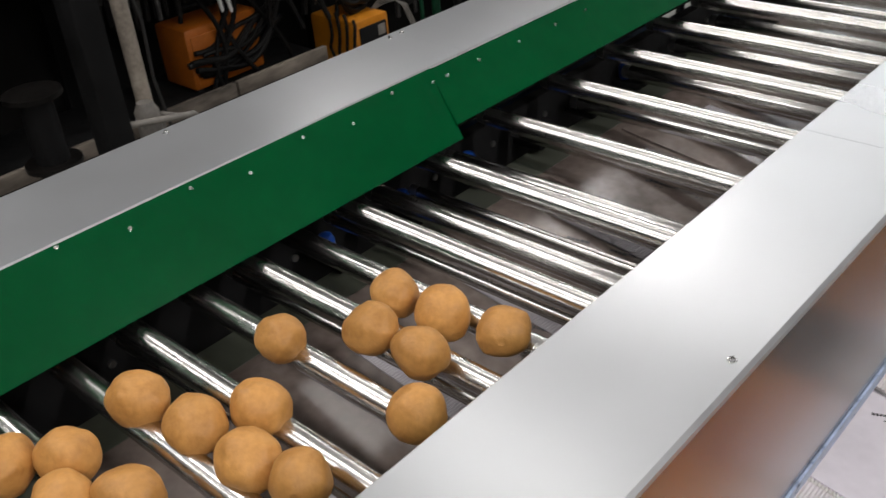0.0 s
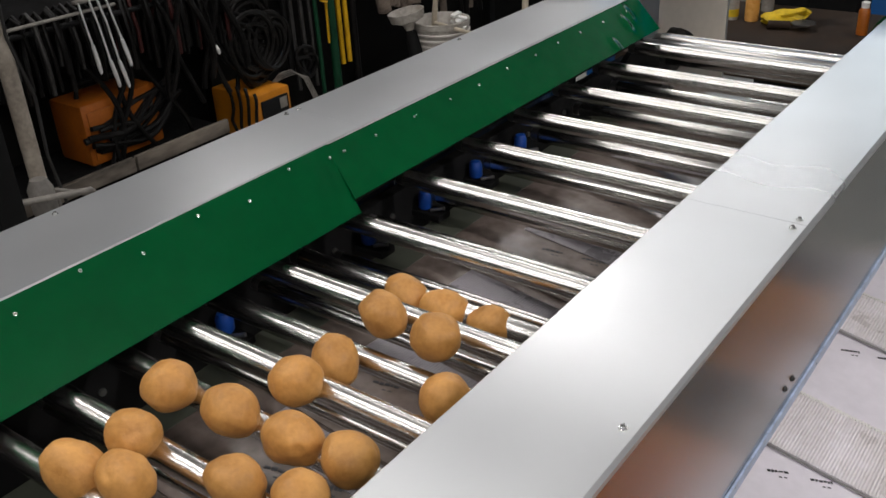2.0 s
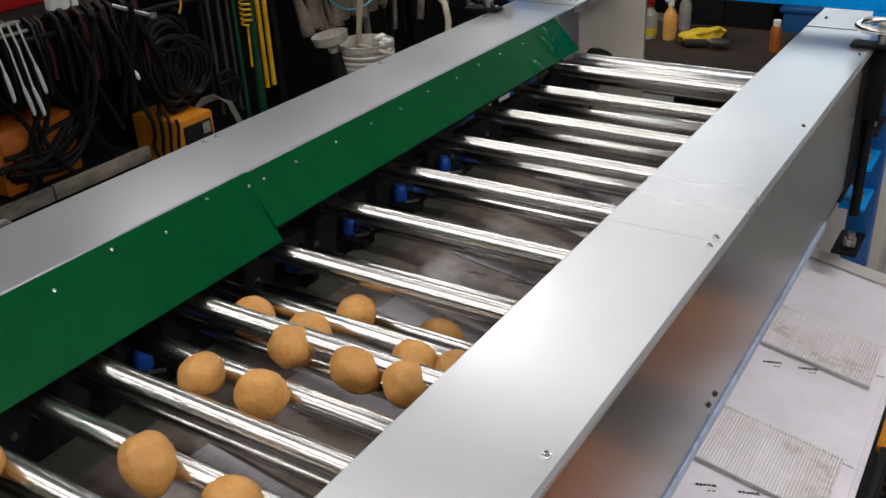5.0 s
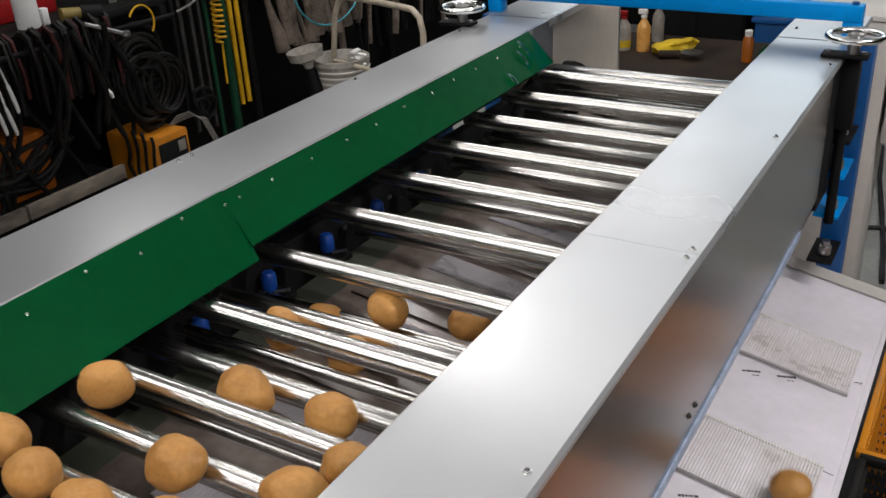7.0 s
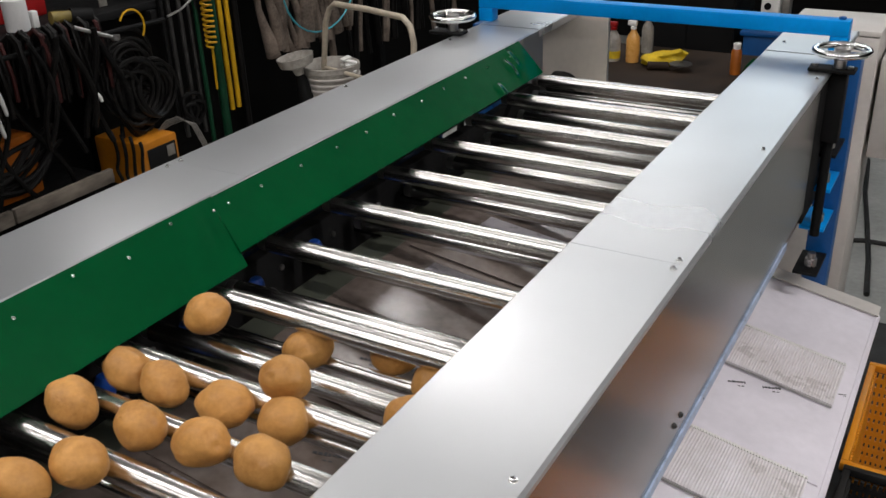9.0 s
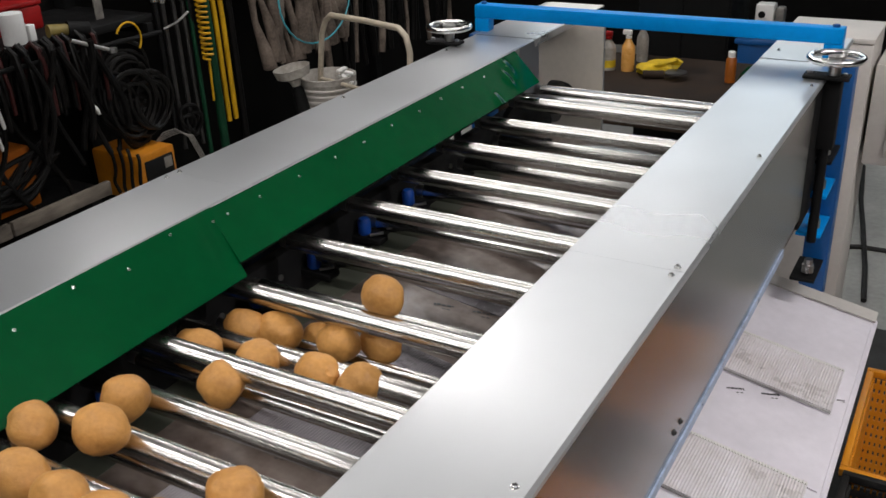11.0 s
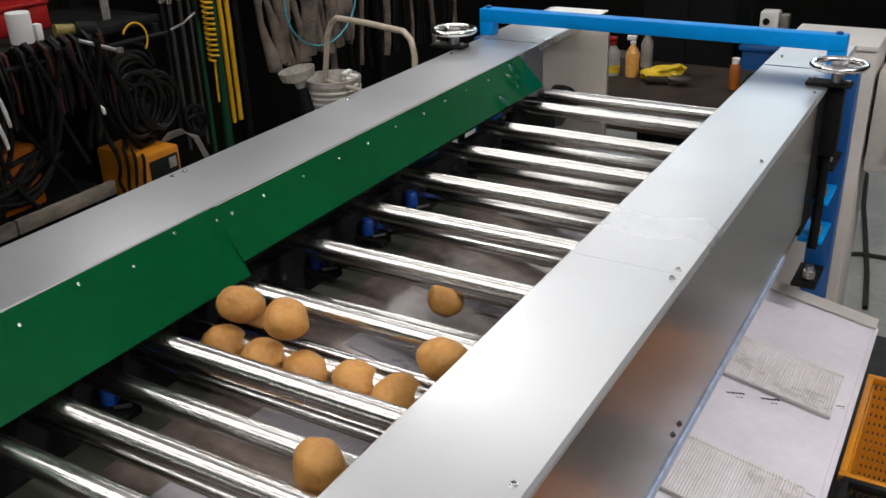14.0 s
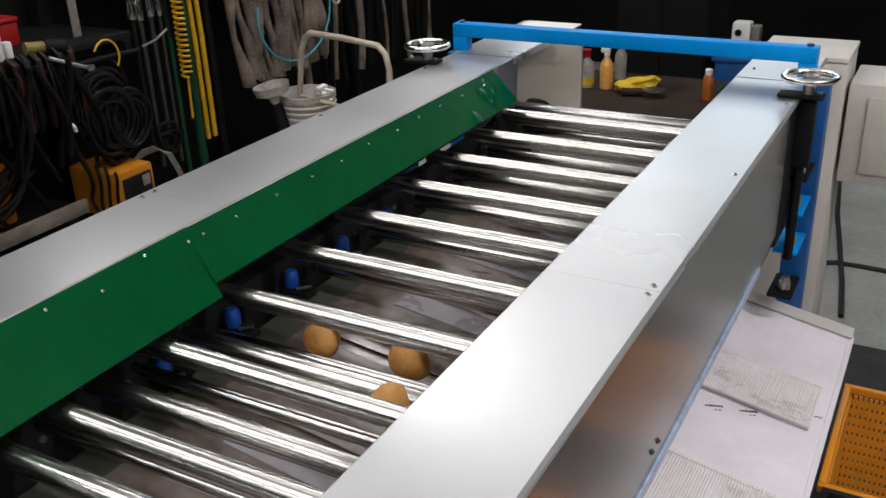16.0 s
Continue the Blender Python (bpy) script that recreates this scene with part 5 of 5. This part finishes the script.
    part("side_plate", box(0.05, 0.09, -0.03, 0.03, 0.0, 0.15, 0.008), M_GREYP, pm)
    for z in (0.06, 0.115):
        part("port", tube([(-0.012, -0.043, z), (-0.012, -0.038, z)], 0.017, 14), M_BLACK, pm, "dark round port")
    dk = thing("dark_cabinet", "tall near-black steel cabinet at the back", "cabinet")
    part("body", box(-0.82, -0.35, 4.6, 5.0, FLOOR, 1.6, 0.005), M_BLACK, dk)
    part("door", box(-0.81, -0.59, 4.592, 4.599, FLOOR + 0.03, 1.57, 0.002), M_BLACK, dk)
    part("door", box(-0.58, -0.36, 4.592, 4.599, FLOOR + 0.03, 1.57, 0.002), M_BLACK, dk)
    # floor cable
    cb = tube([(0.355, 4.575, FLOOR + 0.008), (0.401, 4.151, FLOOR + 0.008), (0.453, 3.832, FLOOR + 0.008), (0.511, 3.449, FLOOR + 0.008), (0.544, 3.163, FLOOR + 0.008)], 0.010, 8)
    cb2 = tube([(0.365, 3.584, FLOOR + 0.008), (0.467, 3.625, FLOOR + 0.008), (0.551, 3.628, FLOOR + 0.008), (0.651, 3.622, FLOOR + 0.008), (0.799, 3.580, FLOOR + 0.008)], 0.010, 8)
    solid("power_cable", cb2, M_RUBBER, "black power cable lying on the concrete", "cable")
    solid("power_cable", cb, M_RUBBER, "black power cable lying on the concrete", "cable")
    mt = box(0.56, 1.3, 0.4, 2.97, FLOOR + 0.001, FLOOR + 0.012)
    solid("rubber_mat", mt, M_RUBBER, "black rubber mat under the crates", "mat", smooth=False)


XW = -2.2


def tool_wall():
    rng = random.Random(11)
    # bench shelf with welders
    sh = thing("low_shelf", "grimy plank shelf along the tool wall", "shelf")
    part("plank", box(-2.55, -2.16, 0.2, 2.2, 0.175, 0.21, 0.003), M_BLACK, sh)
    for a, b in ((0.2, 1.0), (1.01, 1.74), (1.75, 2.2)):
        part("edge_board", box(-2.158, -2.135, a, b, 0.185, 0.24, 0.003), M_WOOD, sh, "pale worn edge board")
    for y in (0.3, 1.3, 2.15):
        for x in (-2.5, -2.2):
            part("leg", box(x - 0.025, x + 0.025, y - 0.025, y + 0.025, FLOOR, 0.175), M_BLACK, sh)

    def welder(x, y, z, w, d, h, material, front, label):
        we = thing("welding_machine", label, "welding machine", "welding machines", at=pose(x, y, z))
        part("case", box(-w / 2, w / 2, -d / 2, d / 2, 0.012, h, 0.012), material, we)
        part("front_panel", box(w / 2 - 0.001, w / 2 + 0.006, -d / 2 + 0.02, d / 2 - 0.02, 0.03, h - 0.03, 0.002), front, we)
        part("end_panel", box(-w / 2 + 0.03, w / 2 - 0.03, d / 2 - 0.001, d / 2 + 0.006, 0.03, h - 0.02, 0.002), M_BLACK, we)
        part("rating_plate", box(w / 2 + 0.006, w / 2 + 0.008, d / 2 - 0.07, d / 2 - 0.03, h - 0.085, h - 0.04), M_GREYP, we)
        part("handle", tube([(0, -d / 3, h - 0.005), (0, -d / 3.4, h + 0.05), (0, d / 3.4, h + 0.05), (0, d / 3, h - 0.005)], 0.010, 10), M_BLACK, we)
        for k in (-1, 1):
            part("socket", tube([(w / 2 + 0.006, k * 0.06, 0.07), (w / 2 + 0.03, k * 0.06, 0.07)], 0.018, 12), M_BLACK, we)
        for sx in (-1, 1):
            for sy in (-1, 1):
                part("foot", box(sx * (w / 2 - 0.03) - 0.012, sx * (w / 2 - 0.03) + 0.012, sy * (d / 2 - 0.03) - 0.012, sy * (d / 2 - 0.03) + 0.012, 0.0, 0.013), M_RUBBER, we)
    stand = box(-2.36, -2.07, 2.30, 2.51, FLOOR, 0.10, 0.004)
    solid("stand_block", stand, M_BLACK, "black block under the yellow welding machine", "block")
    welder(-2.215, 2.405, 0.10, 0.28, 0.19, 0.21, M_YELLOW, M_BLACK, "yellow welding machine with a black front")
    welder(-2.33, 1.79, 0.21, 0.20, 0.33, 0.245, M_ORANGE2, M_ORANGE2, "orange welding machine draped with black cables")
    # cables draped over the welders
    for k in range(9):
        y, z = 1.60 + 0.012 * k, 0.335 + rng.uniform(-0.05, 0.06)
        sag = rng.uniform(0.02, 0.07)
        pts = [(-2.205 + 0.012 * math.sin(4 * f + k), y + 0.36 * f, z + 0.10 * f - sag * math.sin(math.pi * f) + 0.01 * math.sin(9 * f + k)) for f in [j / 15 for j in range(16)]]
        solid("welding_cable", tube(pts, rng.uniform(0.008, 0.014), 8), M_DHOSE if k % 3 else M_GRIME, "black welding cable hanging over the machine", "cable", "welding cables")
    for k in range(5):
        y = 1.66 + 0.075 * k
        pts = [(-2.19 + 0.01 * math.sin(k + 5 * f), y + 0.10 * math.sin(1.3 * k + 2.5 * f), 0.60 - 0.40 * f) for f in [j / 11 for j in range(12)]]
        solid("welding_cable", tube(pts, 0.010, 8), M_DHOSE, "black welding cable hanging over the machine", "cable", "welding cables")
    for k in range(4):
        pts = [(-2.06 - 0.05 * k + 0.01 * math.sin(7 * f), 2.29 - 0.012 * math.sin(2 * f), 0.33 - 0.20 * f + 0.02 * math.sin(5 * f + k)) for f in [j / 9 for j in range(10)]]
        pts = [(x + 0.10 * (0.33 - z), y, z) for x, y, z in pts]
        solid("welding_cable", tube(pts, 0.007, 8), M_DHOSE, "black welding cable hanging over the machine", "cable", "welding cables")
    for k in range(4):
        q = 0.008 * k
        pts = [(-2.16, 2.47 + q, 0.30), (-2.13, 2.505 + q, 0.345 - q), (-2.10, 2.545 + q, 0.355 - q), (-2.07, 2.585 + q, 0.31), (-2.05, 2.61 + q, 0.22), (-2.05, 2.62 + q, 0.10)]
        solid("welding_lead", tube(pts, 0.0025, 8), M_GREYP, "thin grey lead looping over the welding machine", "cable", "welding leads")
    # upper rack with hanging hoses and belts
    rk = thing("tool_rack", "dark steel rack carrying hoses and tools", "rack")
    part("shelf_board", box(-2.7, -2.2, 0.1, 2.62, 0.78, 0.81, 0.003), M_BLACK, rk)
    part("front_bar", tube([(-2.128, 1.0, 0.805), (-2.128, 1.79, 0.797)], 0.006, 8), M_GREYP, rk)
    part("hook_plate", box(-2.14, -2.115, 1.635, 1.765, 0.828, 0.838, 0.002), M_GREYP, rk)
    part("hanging_rail", tube([(-2.17, 0.2, 0.795), (-2.17, 2.62, 0.735)], 0.010, 10), M_BLACK, rk)
    for y in (0.15, 1.35, 2.58):
        part("upright", box(-2.70, -2.64, y - 0.03, y + 0.03, FLOOR, 2.2), M_BLACK, rk)
        part("arm", box(-2.64, -2.18, y - 0.015, y + 0.015, 0.74, 0.779), M_BLACK, rk)
    part("top_beam", box(-2.70, -2.17, 2.62, 5.3, 1.02, 1.06, 0.003), M_BLACK, rk)
    part("upright", box(-2.70, -2.64, 4.84, 4.9, FLOOR, 2.2), M_BLACK, rk)
    for k in range(40):
        y = 1.30 + 1.0 * k / 40 + rng.uniform(-0.012, 0.012)
        ln = rng.uniform(0.16, 0.26)
        w = rng.uniform(0.012, 0.03)
        x = -2.185 + rng.uniform(-0.02, 0.025)
        pts = [(x - 0.05, y - w, 0.80 - ln), (x - 0.045, y - w * 0.9, 0.80 - ln * 0.5), (x - 0.02, y - w * 0.5, 0.80), (x, y, 0.822), (x + 0.02, y + w * 0.5, 0.80), (x + 0.03, y + w, 0.80 - ln * 0.6), (x + 0.025, y + w * 1.1, 0.80 - ln * 1.05)]
        solid("hanging_belt", tube(pts, rng.uniform(0.006, 0.011), 8), (M_DHOSE, M_GRIME, M_DHOSE, M_REDBELT if k > 20 else M_IRON, M_GRIME)[k % 5], "dark rubber belt hung over the rack rail", "belt", "hanging belts")
    # bright socket wrenches hung at the rail
    for ya, yb, zb in ((1.645, 1.667, 0.585), (1.687, 1.727, 0.520), (1.718, 1.764, 0.508), (1.750, 1.791, 0.579)):
        wr = thing("socket_wrench", "chromed long socket wrench hanging from the rail", "wrench", "socket wrenches")
        ym = (ya + 2 * yb) / 3
        part("shaft", tube([(-2.117, ya, 0.832), (-2.112, (ya + ym) / 2, 0.75), (-2.11, ym, zb + 0.10)], [0.004, 0.0035, 0.0042], 8), M_SATIN, wr)
        part("handle", tube([(-2.11, ym, zb + 0.10), (-2.108, (ym + yb) / 2, zb + 0.055), (-2.108, yb, zb + 0.01), (-2.108, yb, zb)], [0.0065, 0.008, 0.007, 0.004], 10), M_SATIN, wr)
    pr = thing("paper_roll", "white paper towel roll standing on the rack", "paper roll", at=pose(-2.26, 2.02, 0.81))
    part("roll", lathe([(0.016, 0.001), (0.041, 0.001), (0.042, 0.004), (0.042, 0.108), (0.040, 0.11), (0.016, 0.11)], 28), M_PAPER, pr)
    part("loose_sheet", box(0.0, 0.03, 0.043, 0.07, 0.0, 0.06, 0.004), M_PAPER, pr)
    tn = thing("tool_bin", "red tool box on the rack shelf", "box", at=pose(-2.50, 2.10, 0.81))
    part("body", box(-0.1, 0.1, -0.22, 0.16, 0, 0.09, 0.01), M_RED, tn)
    part("lid", box(-0.105, 0.105, -0.225, 0.165, 0.09, 0.11, 0.008), M_RED, tn)
    kn = thing("grease_gun", "grease gun with a yellow grip lying on the rack", "tool")
    part("grip", tube([(-2.22, 2.13, 0.835), (-2.20, 2.20, 0.83)], [0.024, 0.021], 14), M_GRIP, kn)
    part("barrel", tube([(-2.20, 2.20, 0.83), (-2.17, 2.27, 0.82)], 0.030, 14), M_BLACK, kn)
    part("rod", tube([(-2.13, 2.15, 0.805), (-2.10, 2.298, 0.738)], 0.0075, 10), M_DULL, kn)
    part("nozzle", lathe([(0.012, 0), (0.018, 0.004), (0.018, 0.02), (0.010, 0.022)], 12, (-2.10, 2.302, 0.726)), M_DULL, kn)
    # coils of black hose
    for (y, z, R, n, m, nm) in ((2.40, 0.58, 0.115, 12, M_GRIME, "black"), (2.42, 0.48, 0.10, 12, M_GRIME, "black"), (2.34, 0.50, 0.09, 8, M_DHOSE, "black"), (2.70, 0.30, 0.05, 3, M_DHOSE, "black")):
        for k in range(n):
            rr = R * rng.uniform(0.65, 1.05)
            y, z = (y + rng.uniform(-0.03, 0.03), z + rng.uniform(-0.035, 0.035)) if n > 1 else (y, z)
            cx = XW + 0.02 + 0.014 * (k // 3) + (0.05 if n == 1 else 0)
            pts = [(cx + 0.01 * math.sin(2 * a), y + rr * math.cos(a), z + rr * 1.15 * math.sin(a) - 0.01 * k * 0.3) for a in [2 * math.pi * j / 28 for j in range(28)]]
            solid("hose_coil", tube(pts, 0.0095 if n > 1 else 0.0045, 8, closed=True), m, nm + " hose coil hanging on the tool wall", "hose", nm + " hose coils")
    pts = [(-2.14, 2.425 + 0.062 * math.cos(a), 0.748 + 0.066 * math.sin(a)) for a in [radians(150 - 12 * j) for j in range(17)]]
    solid("air_line", tube(pts, 0.0042, 8), M_YHOSE, "yellow air line bent in an arc over the coils", "hose")
    solid("steel_rule", box(-2.312, -2.307, 2.43, 2.468, 0.811, 1.05), M_GREYP, "pale steel rule leaning on the rack", "rule", smooth=False)
    solid("cable_plug", tube([(-2.12, 2.185, 0.55), (-2.115, 2.19, 0.535), (-2.12, 2.20, 0.515)], [0.006, 0.009, 0.006], 10), M_WHITE, "white plug on a hanging cable", "plug")
    solid("plug_lead", tube([(-2.15, 2.17, 0.79), (-2.125, 2.18, 0.66), (-2.12, 2.185, 0.55)], 0.005, 8), M_DHOSE, "black lead carrying a white plug", "cable")
    for k in range(7):
        ya = 1.95 + 0.055 * k
        pts = [(-2.13 + 0.02 * math.sin(2 * k + 3 * f), ya + 0.05 * math.sin(1.9 * k + 3 * f), 0.79 - (0.36 + 0.04 * (k % 3)) * f) for f in [j / 9 for j in range(10)]]
        solid("hanging_cable", tube(pts, rng.uniform(0.008, 0.014), 8), M_GRIME if k % 2 else M_DHOSE, "dark cable hanging down the tool wall", "cable", "hanging cables")
    pts = [(XW + 0.07, 3.62 + 0.29 * math.cos(a), 0.72 + 0.24 * math.sin(a)) for a in [radians(165 + 13 * j) for j in range(17)]]
    solid("hose_loop", tube(pts, 0.0045, 8), M_CYAN, "thin cyan hose hanging in a loop over the flat hoses", "hose")
    # long sockets, pipes and hoses
    for k, (y, z0, z1, r, m) in enumerate(((2.68, 0.36, 0.84, 0.010, M_IRON), (2.74, 0.42, 0.845, 0.010, M_IRON), (2.79, 0.35, 0.84, 0.008, M_IRON), (2.64, 0.45, 0.85, 0.010, M_BLACK), (2.83, 0.5, 0.9, 0.009, M_BLACK))):
        eb = thing("extension_bar", "long steel extension bar hanging on the wall", "bar", "extension bars")
        part("bar", tube([(XW, y, z0 - 0.15), (XW, y, z1)], r, 10), m, eb)
        part("head", tube([(XW, y, z1), (XW, y, z1 + 0.04), (XW, y, z1 + 0.09)], [r * 1.7, r * 1.9, r * 1.2], 12), M_CHROME, eb)
    tb = solid("cross_wrench", tube([(XW + 0.04, 2.63, 0.745), (XW + 0.05, 2.70, 0.76), (XW + 0.05, 2.77, 0.79)], 0.005, 8), M_DULL, "bright tee wrench hooked across the bars", "wrench")
    pts = [(XW + 0.03 + 0.024 * math.cos(a) * 0.9, 2.868 + 0.022 * math.sin(a), 1.02 - 0.455 * i / 240) for i, a in enumerate([2 * math.pi * j / 12 for j in range(240)])]
    pts += [(XW + 0.03, 2.87 - 0.001 * k, 0.56 - 0.03 * k) for k in range(7)]
    solid("spiral_hose", tube(pts, 0.0055, 6), M_YHOSE, "yellow spiral air hose hanging down the wall", "hose")
    for y, m, r, nm in ((2.925, M_GREENHOSE, 0.020, "green"), (2.975, M_YHOSE, 0.0115, "yellow"), (3.02, M_YHOSE, 0.0115, "yellow"), (2.83, M_GREENHOSE, 0.010, "green"), (3.07, M_DHOSE, 0.016, "black")):
        solid("long_pipe", tube([(XW - 0.01, y, 1.06), (XW, y, 0.7), (XW, y, 0.25 if nm == "yellow" else 0.05)], r, 10), m, nm + " long pipe hanging on the wall", "pipe", nm + " long pipes")
    for k in range(17):
        y = 3.20 + 0.041 * k
        w = rng.uniform(0.024, 0.046)
        pts = [(XW + 0.02 * math.sin(k), y + 0.02 * math.sin(1.3 * k + j) + 0.01 * j, 1.04 - 0.62 * j / 8 + 0.03 * math.sin(k)) for j in range(9)]
        solid("fire_hose", tube(pts, [w * (0.7 + 0.3 * math.sin(j + k)) for j in range(9)], 9), M_HOSE, "dusty brown flat hose hanging in folds", "hose", "flat hoses")
    for k in range(16):
        y = 3.85 + 0.085 * k + rng.uniform(-0.02, 0.02)
        w = rng.uniform(0.010, 0.022)
        pts = [(XW - 0.05 + 0.02 * math.sin(k), y + 0.02 * math.sin(1.7 * k + j), 1.03 - rng.uniform(0.75, 0.85) * j / 6) for j in range(7)]
        solid("hanging_cable", tube(pts, w, 8), M_DHOSE if k % 3 else M_HOSE, "dark cable hanging down the tool wall", "cable", "hanging cables")
    pts = [(XW - 0.01, 4.03, 1.02), (XW + 0.02, 4.03, 0.92)] + [(XW + 0.05, 4.0 + 0.05 * math.cos(a), 0.78 + 0.09 * math.sin(a)) for a in [math.pi * (0.4 + 1.5 * j / 16) for j in range(17)]]
    solid("wire_hook", tube(pts, 0.006, 8), M_CREAM, "bent pale wire hook", "hook")
    # hand truck with a bent tube handle
    ht = thing("hand_truck", "cream painted tubular hand truck beside the bucket", "hand truck")
    A, B = Vector((-1.95, 3.40, 0)), Vector((-1.337, 3.217, 0))
    top, low = 0.68, FLOOR + 0.02

    def hp(f, z, push=0.0):
        p = A.lerp(B, f)
        return (p.x - push, p.y + push, z)
    part("handle", tube([hp(-0.20, low, 0.0), hp(-0.12, 0.2), hp(0.0, top - 0.10), hp(0.06, top - 0.035), hp(0.13, top - 0.004), hp(0.5, top), hp(0.87, top - 0.004), hp(0.94, top - 0.035), hp(0.97, top - 0.10), hp(0.93, 0.2), hp(0.90, low)], 0.0135, 12), M_CREAM, ht)
    for z in (0.36, 0.12):
        part("cross_tube", tube([hp(-0.08, z), hp(0.95, z)], 0.010, 10), M_CREAM, ht)
    part("toe_plate", box(-1.85, -1.30, 3.20, 3.45, FLOOR, FLOOR + 0.012), M_CREAM, ht)
    bk = thing("bucket", "grey plastic bucket wound with wire and filled with scrap", "bucket", at=pose(-1.96, 3.42, FLOOR + 0.08))
    part("base_block", box(-0.13, 0.13, -0.13, 0.13, -0.08, 0, 0.005), M_WOOD, bk)
    part("body", lathe([(0.105, 0), (0.11, 0.01), (0.135, 0.42), (0.142, 0.425), (0.142, 0.45), (0.132, 0.452), (0.125, 0.44), (0.10, 0.05)], 28), M_BUCKET, bk)
    for k in range(4):
        part("hoop", tube([((0.137 - 0.003 * k) * math.cos(a), (0.137 - 0.003 * k) * math.sin(a), 0.40 - 0.028 * k) for a in [2 * math.pi * j / 28 for j in range(28)]], 0.006, 8, closed=True), M_BEIGE, bk)
    for k in range(5):
        a = k * 1.2
        part("scrap", box(-0.03, 0.04, -0.012, 0.012, 0.44 + 0.012 * k, 0.452 + 0.012 * k, 0.002), M_WHITE, bk).rotation_euler = (0.2 * math.sin(a), 0.25 * math.cos(a), a)
    fn = thing("funnel", "cream plastic funnel resting beside the bucket", "funnel", at=pose(-2.02, 3.26, 0.36, 6, -8, 0))
    part("cone", lathe([(0.02, 0), (0.03, 0.03), (0.08, 0.05), (0.088, 0.09), (0.082, 0.09), (0.07, 0.055), (0.02, 0.035)], 24), M_BUCKET, fn)
    part("stand", lathe([(0.05, -0.50), (0.03, -0.02), (0.019, 0.0)], 12), M_BLACK, fn)
    # dark column and pale post by the shelf, and a fan heater
    solid("steel_column", box(-1.75, -1.65, 0.97, 1.05, FLOOR, CEIL, 0.006), M_BLACK, "dark steel column before the tool wall", "column")
    ps = thing("pale_post", "pale painted post with a black cable tied to it", "post")
    part("post", tube([(-2.10, 1.34, FLOOR), (-2.10, 1.34, 2.2)], 0.028, 14), M_POST, ps)
    part("cable", tube([(-2.06, 1.36, 1.2), (-2.055, 1.34, 0.8), (-2.055, 1.38, 0.6), (-2.055, 1.37, 0.4), (-2.04, 1.40, 0.1)], 0.006, 8), M_RUBBER, ps)
    rl = thing("cable_reel", "grimy cable reel standing on the floor", "cable reel", at=pose(-1.9, 0.90, 0.30))
    part("drum", lathe([(0.05, FLOOR - 0.30), (0.05, 0.24)], 18), M_BLACK, rl)
    part("flange", lathe([(0.085, 0.24), (0.085, 0.255), (0.03, 0.26)], 26), M_GRIME, rl)
    part("flange", lathe([(0.085, 0.02), (0.085, 0.035), (0.05, 0.036)], 26), M_GRIME, rl)
    gr = thing("bench_grinder", "grey bent tube frame with a pale motor on it", "machine", at=pose(-1.95, 1.26, FLOOR + 0.10))
    part("base_box", box(-0.14, 0.14, -0.14, 0.14, -0.10, 0.0, 0.005), M_BLACK, gr)
    part("motor", lathe([(0.035, 0.30), (0.04, 0.32), (0.04, 0.40), (0.025, 0.43)], 18), M_GREYP, gr)
    part("tube_frame", tube([(-0.1, -0.1, 0), (-0.1, -0.1, 0.36), (0.06, -0.1, 0.40), (0.12, 0.10, 0.38), (0.12, 0.17, 0.30), (0.12, 0.18, 0)], 0.011, 10), M_GREYP, gr)
    part("tube_frame", tube([(-0.1, 0.1, 0), (-0.1, 0.1, 0.33), (0.08, 0.16, 0.33), (0.12, -0.02, 0.31), (0.12, -0.04, 0)], 0.011, 10), M_GREYP, gr)


# ---------------------------------------------------------------- what moves
def motions():
    for ob, name, u0 in ROLLERS:
        rows = []
        for k in range(41):
            t = 0.4 * k
            y, z, upper = on_loop(u0 + SPEED * t)
            if upper and name == "lower_roller":
                z += low_drop(y)
            if name == "support_roller":
                z += under_drop(y) if upper else -0.032
            rows.append((t, pose(0, y, z)))
        walk(ob, rows)
    for ob, seed, spin, rows in POTATOES:
        rest = pose(0, 0, 0, seed % 60, (seed * 7) % 50 - 25, seed % 70 - 35)
        full, turned = [], 0.0
        for (t0, *p0), (t1, *p1) in zip(rows, rows[1:]):
            n = max(1, math.ceil((t1 - t0) / 1.0))
            rate = spin if p1[0] < 0.3 else 0
            for k in range(n):
                f = k / n
                full.append((t0 + (t1 - t0) * f, [a + (b - a) * f for a, b in zip(p0, p1)], turned))
                turned += rate * (t1 - t0) / n
        full.append((rows[-1][0], rows[-1][1:], turned))
        walk(ob, [(t, pose(*p, a) @ rest) for t, p, a in full if t <= 16.0])


room()
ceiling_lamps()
frame_rails()
cross_bar()
handwheel(-0.47, 2.02, 20)
handwheel(0.482, 2.02, 75)
green_guards()
rollers()
chute()
catch_tray()
crate(0.845, 1.94, FLOOR, M_ORANGE, "orange plastic crate with slotted walls", 0.215)
# Added black crate: keeps the gap and its mirror image in the panel dark.
crate(0.855, 1.562, FLOOR + 0.012, M_RUBBER, "black crate added to darken the gap between the orange ones", 0.125)
crate(0.875, 1.17, FLOOR + 0.012, M_ORANGE, "orange plastic crate with slotted walls")
potatoes()
far_end()
tool_wall()
motions()
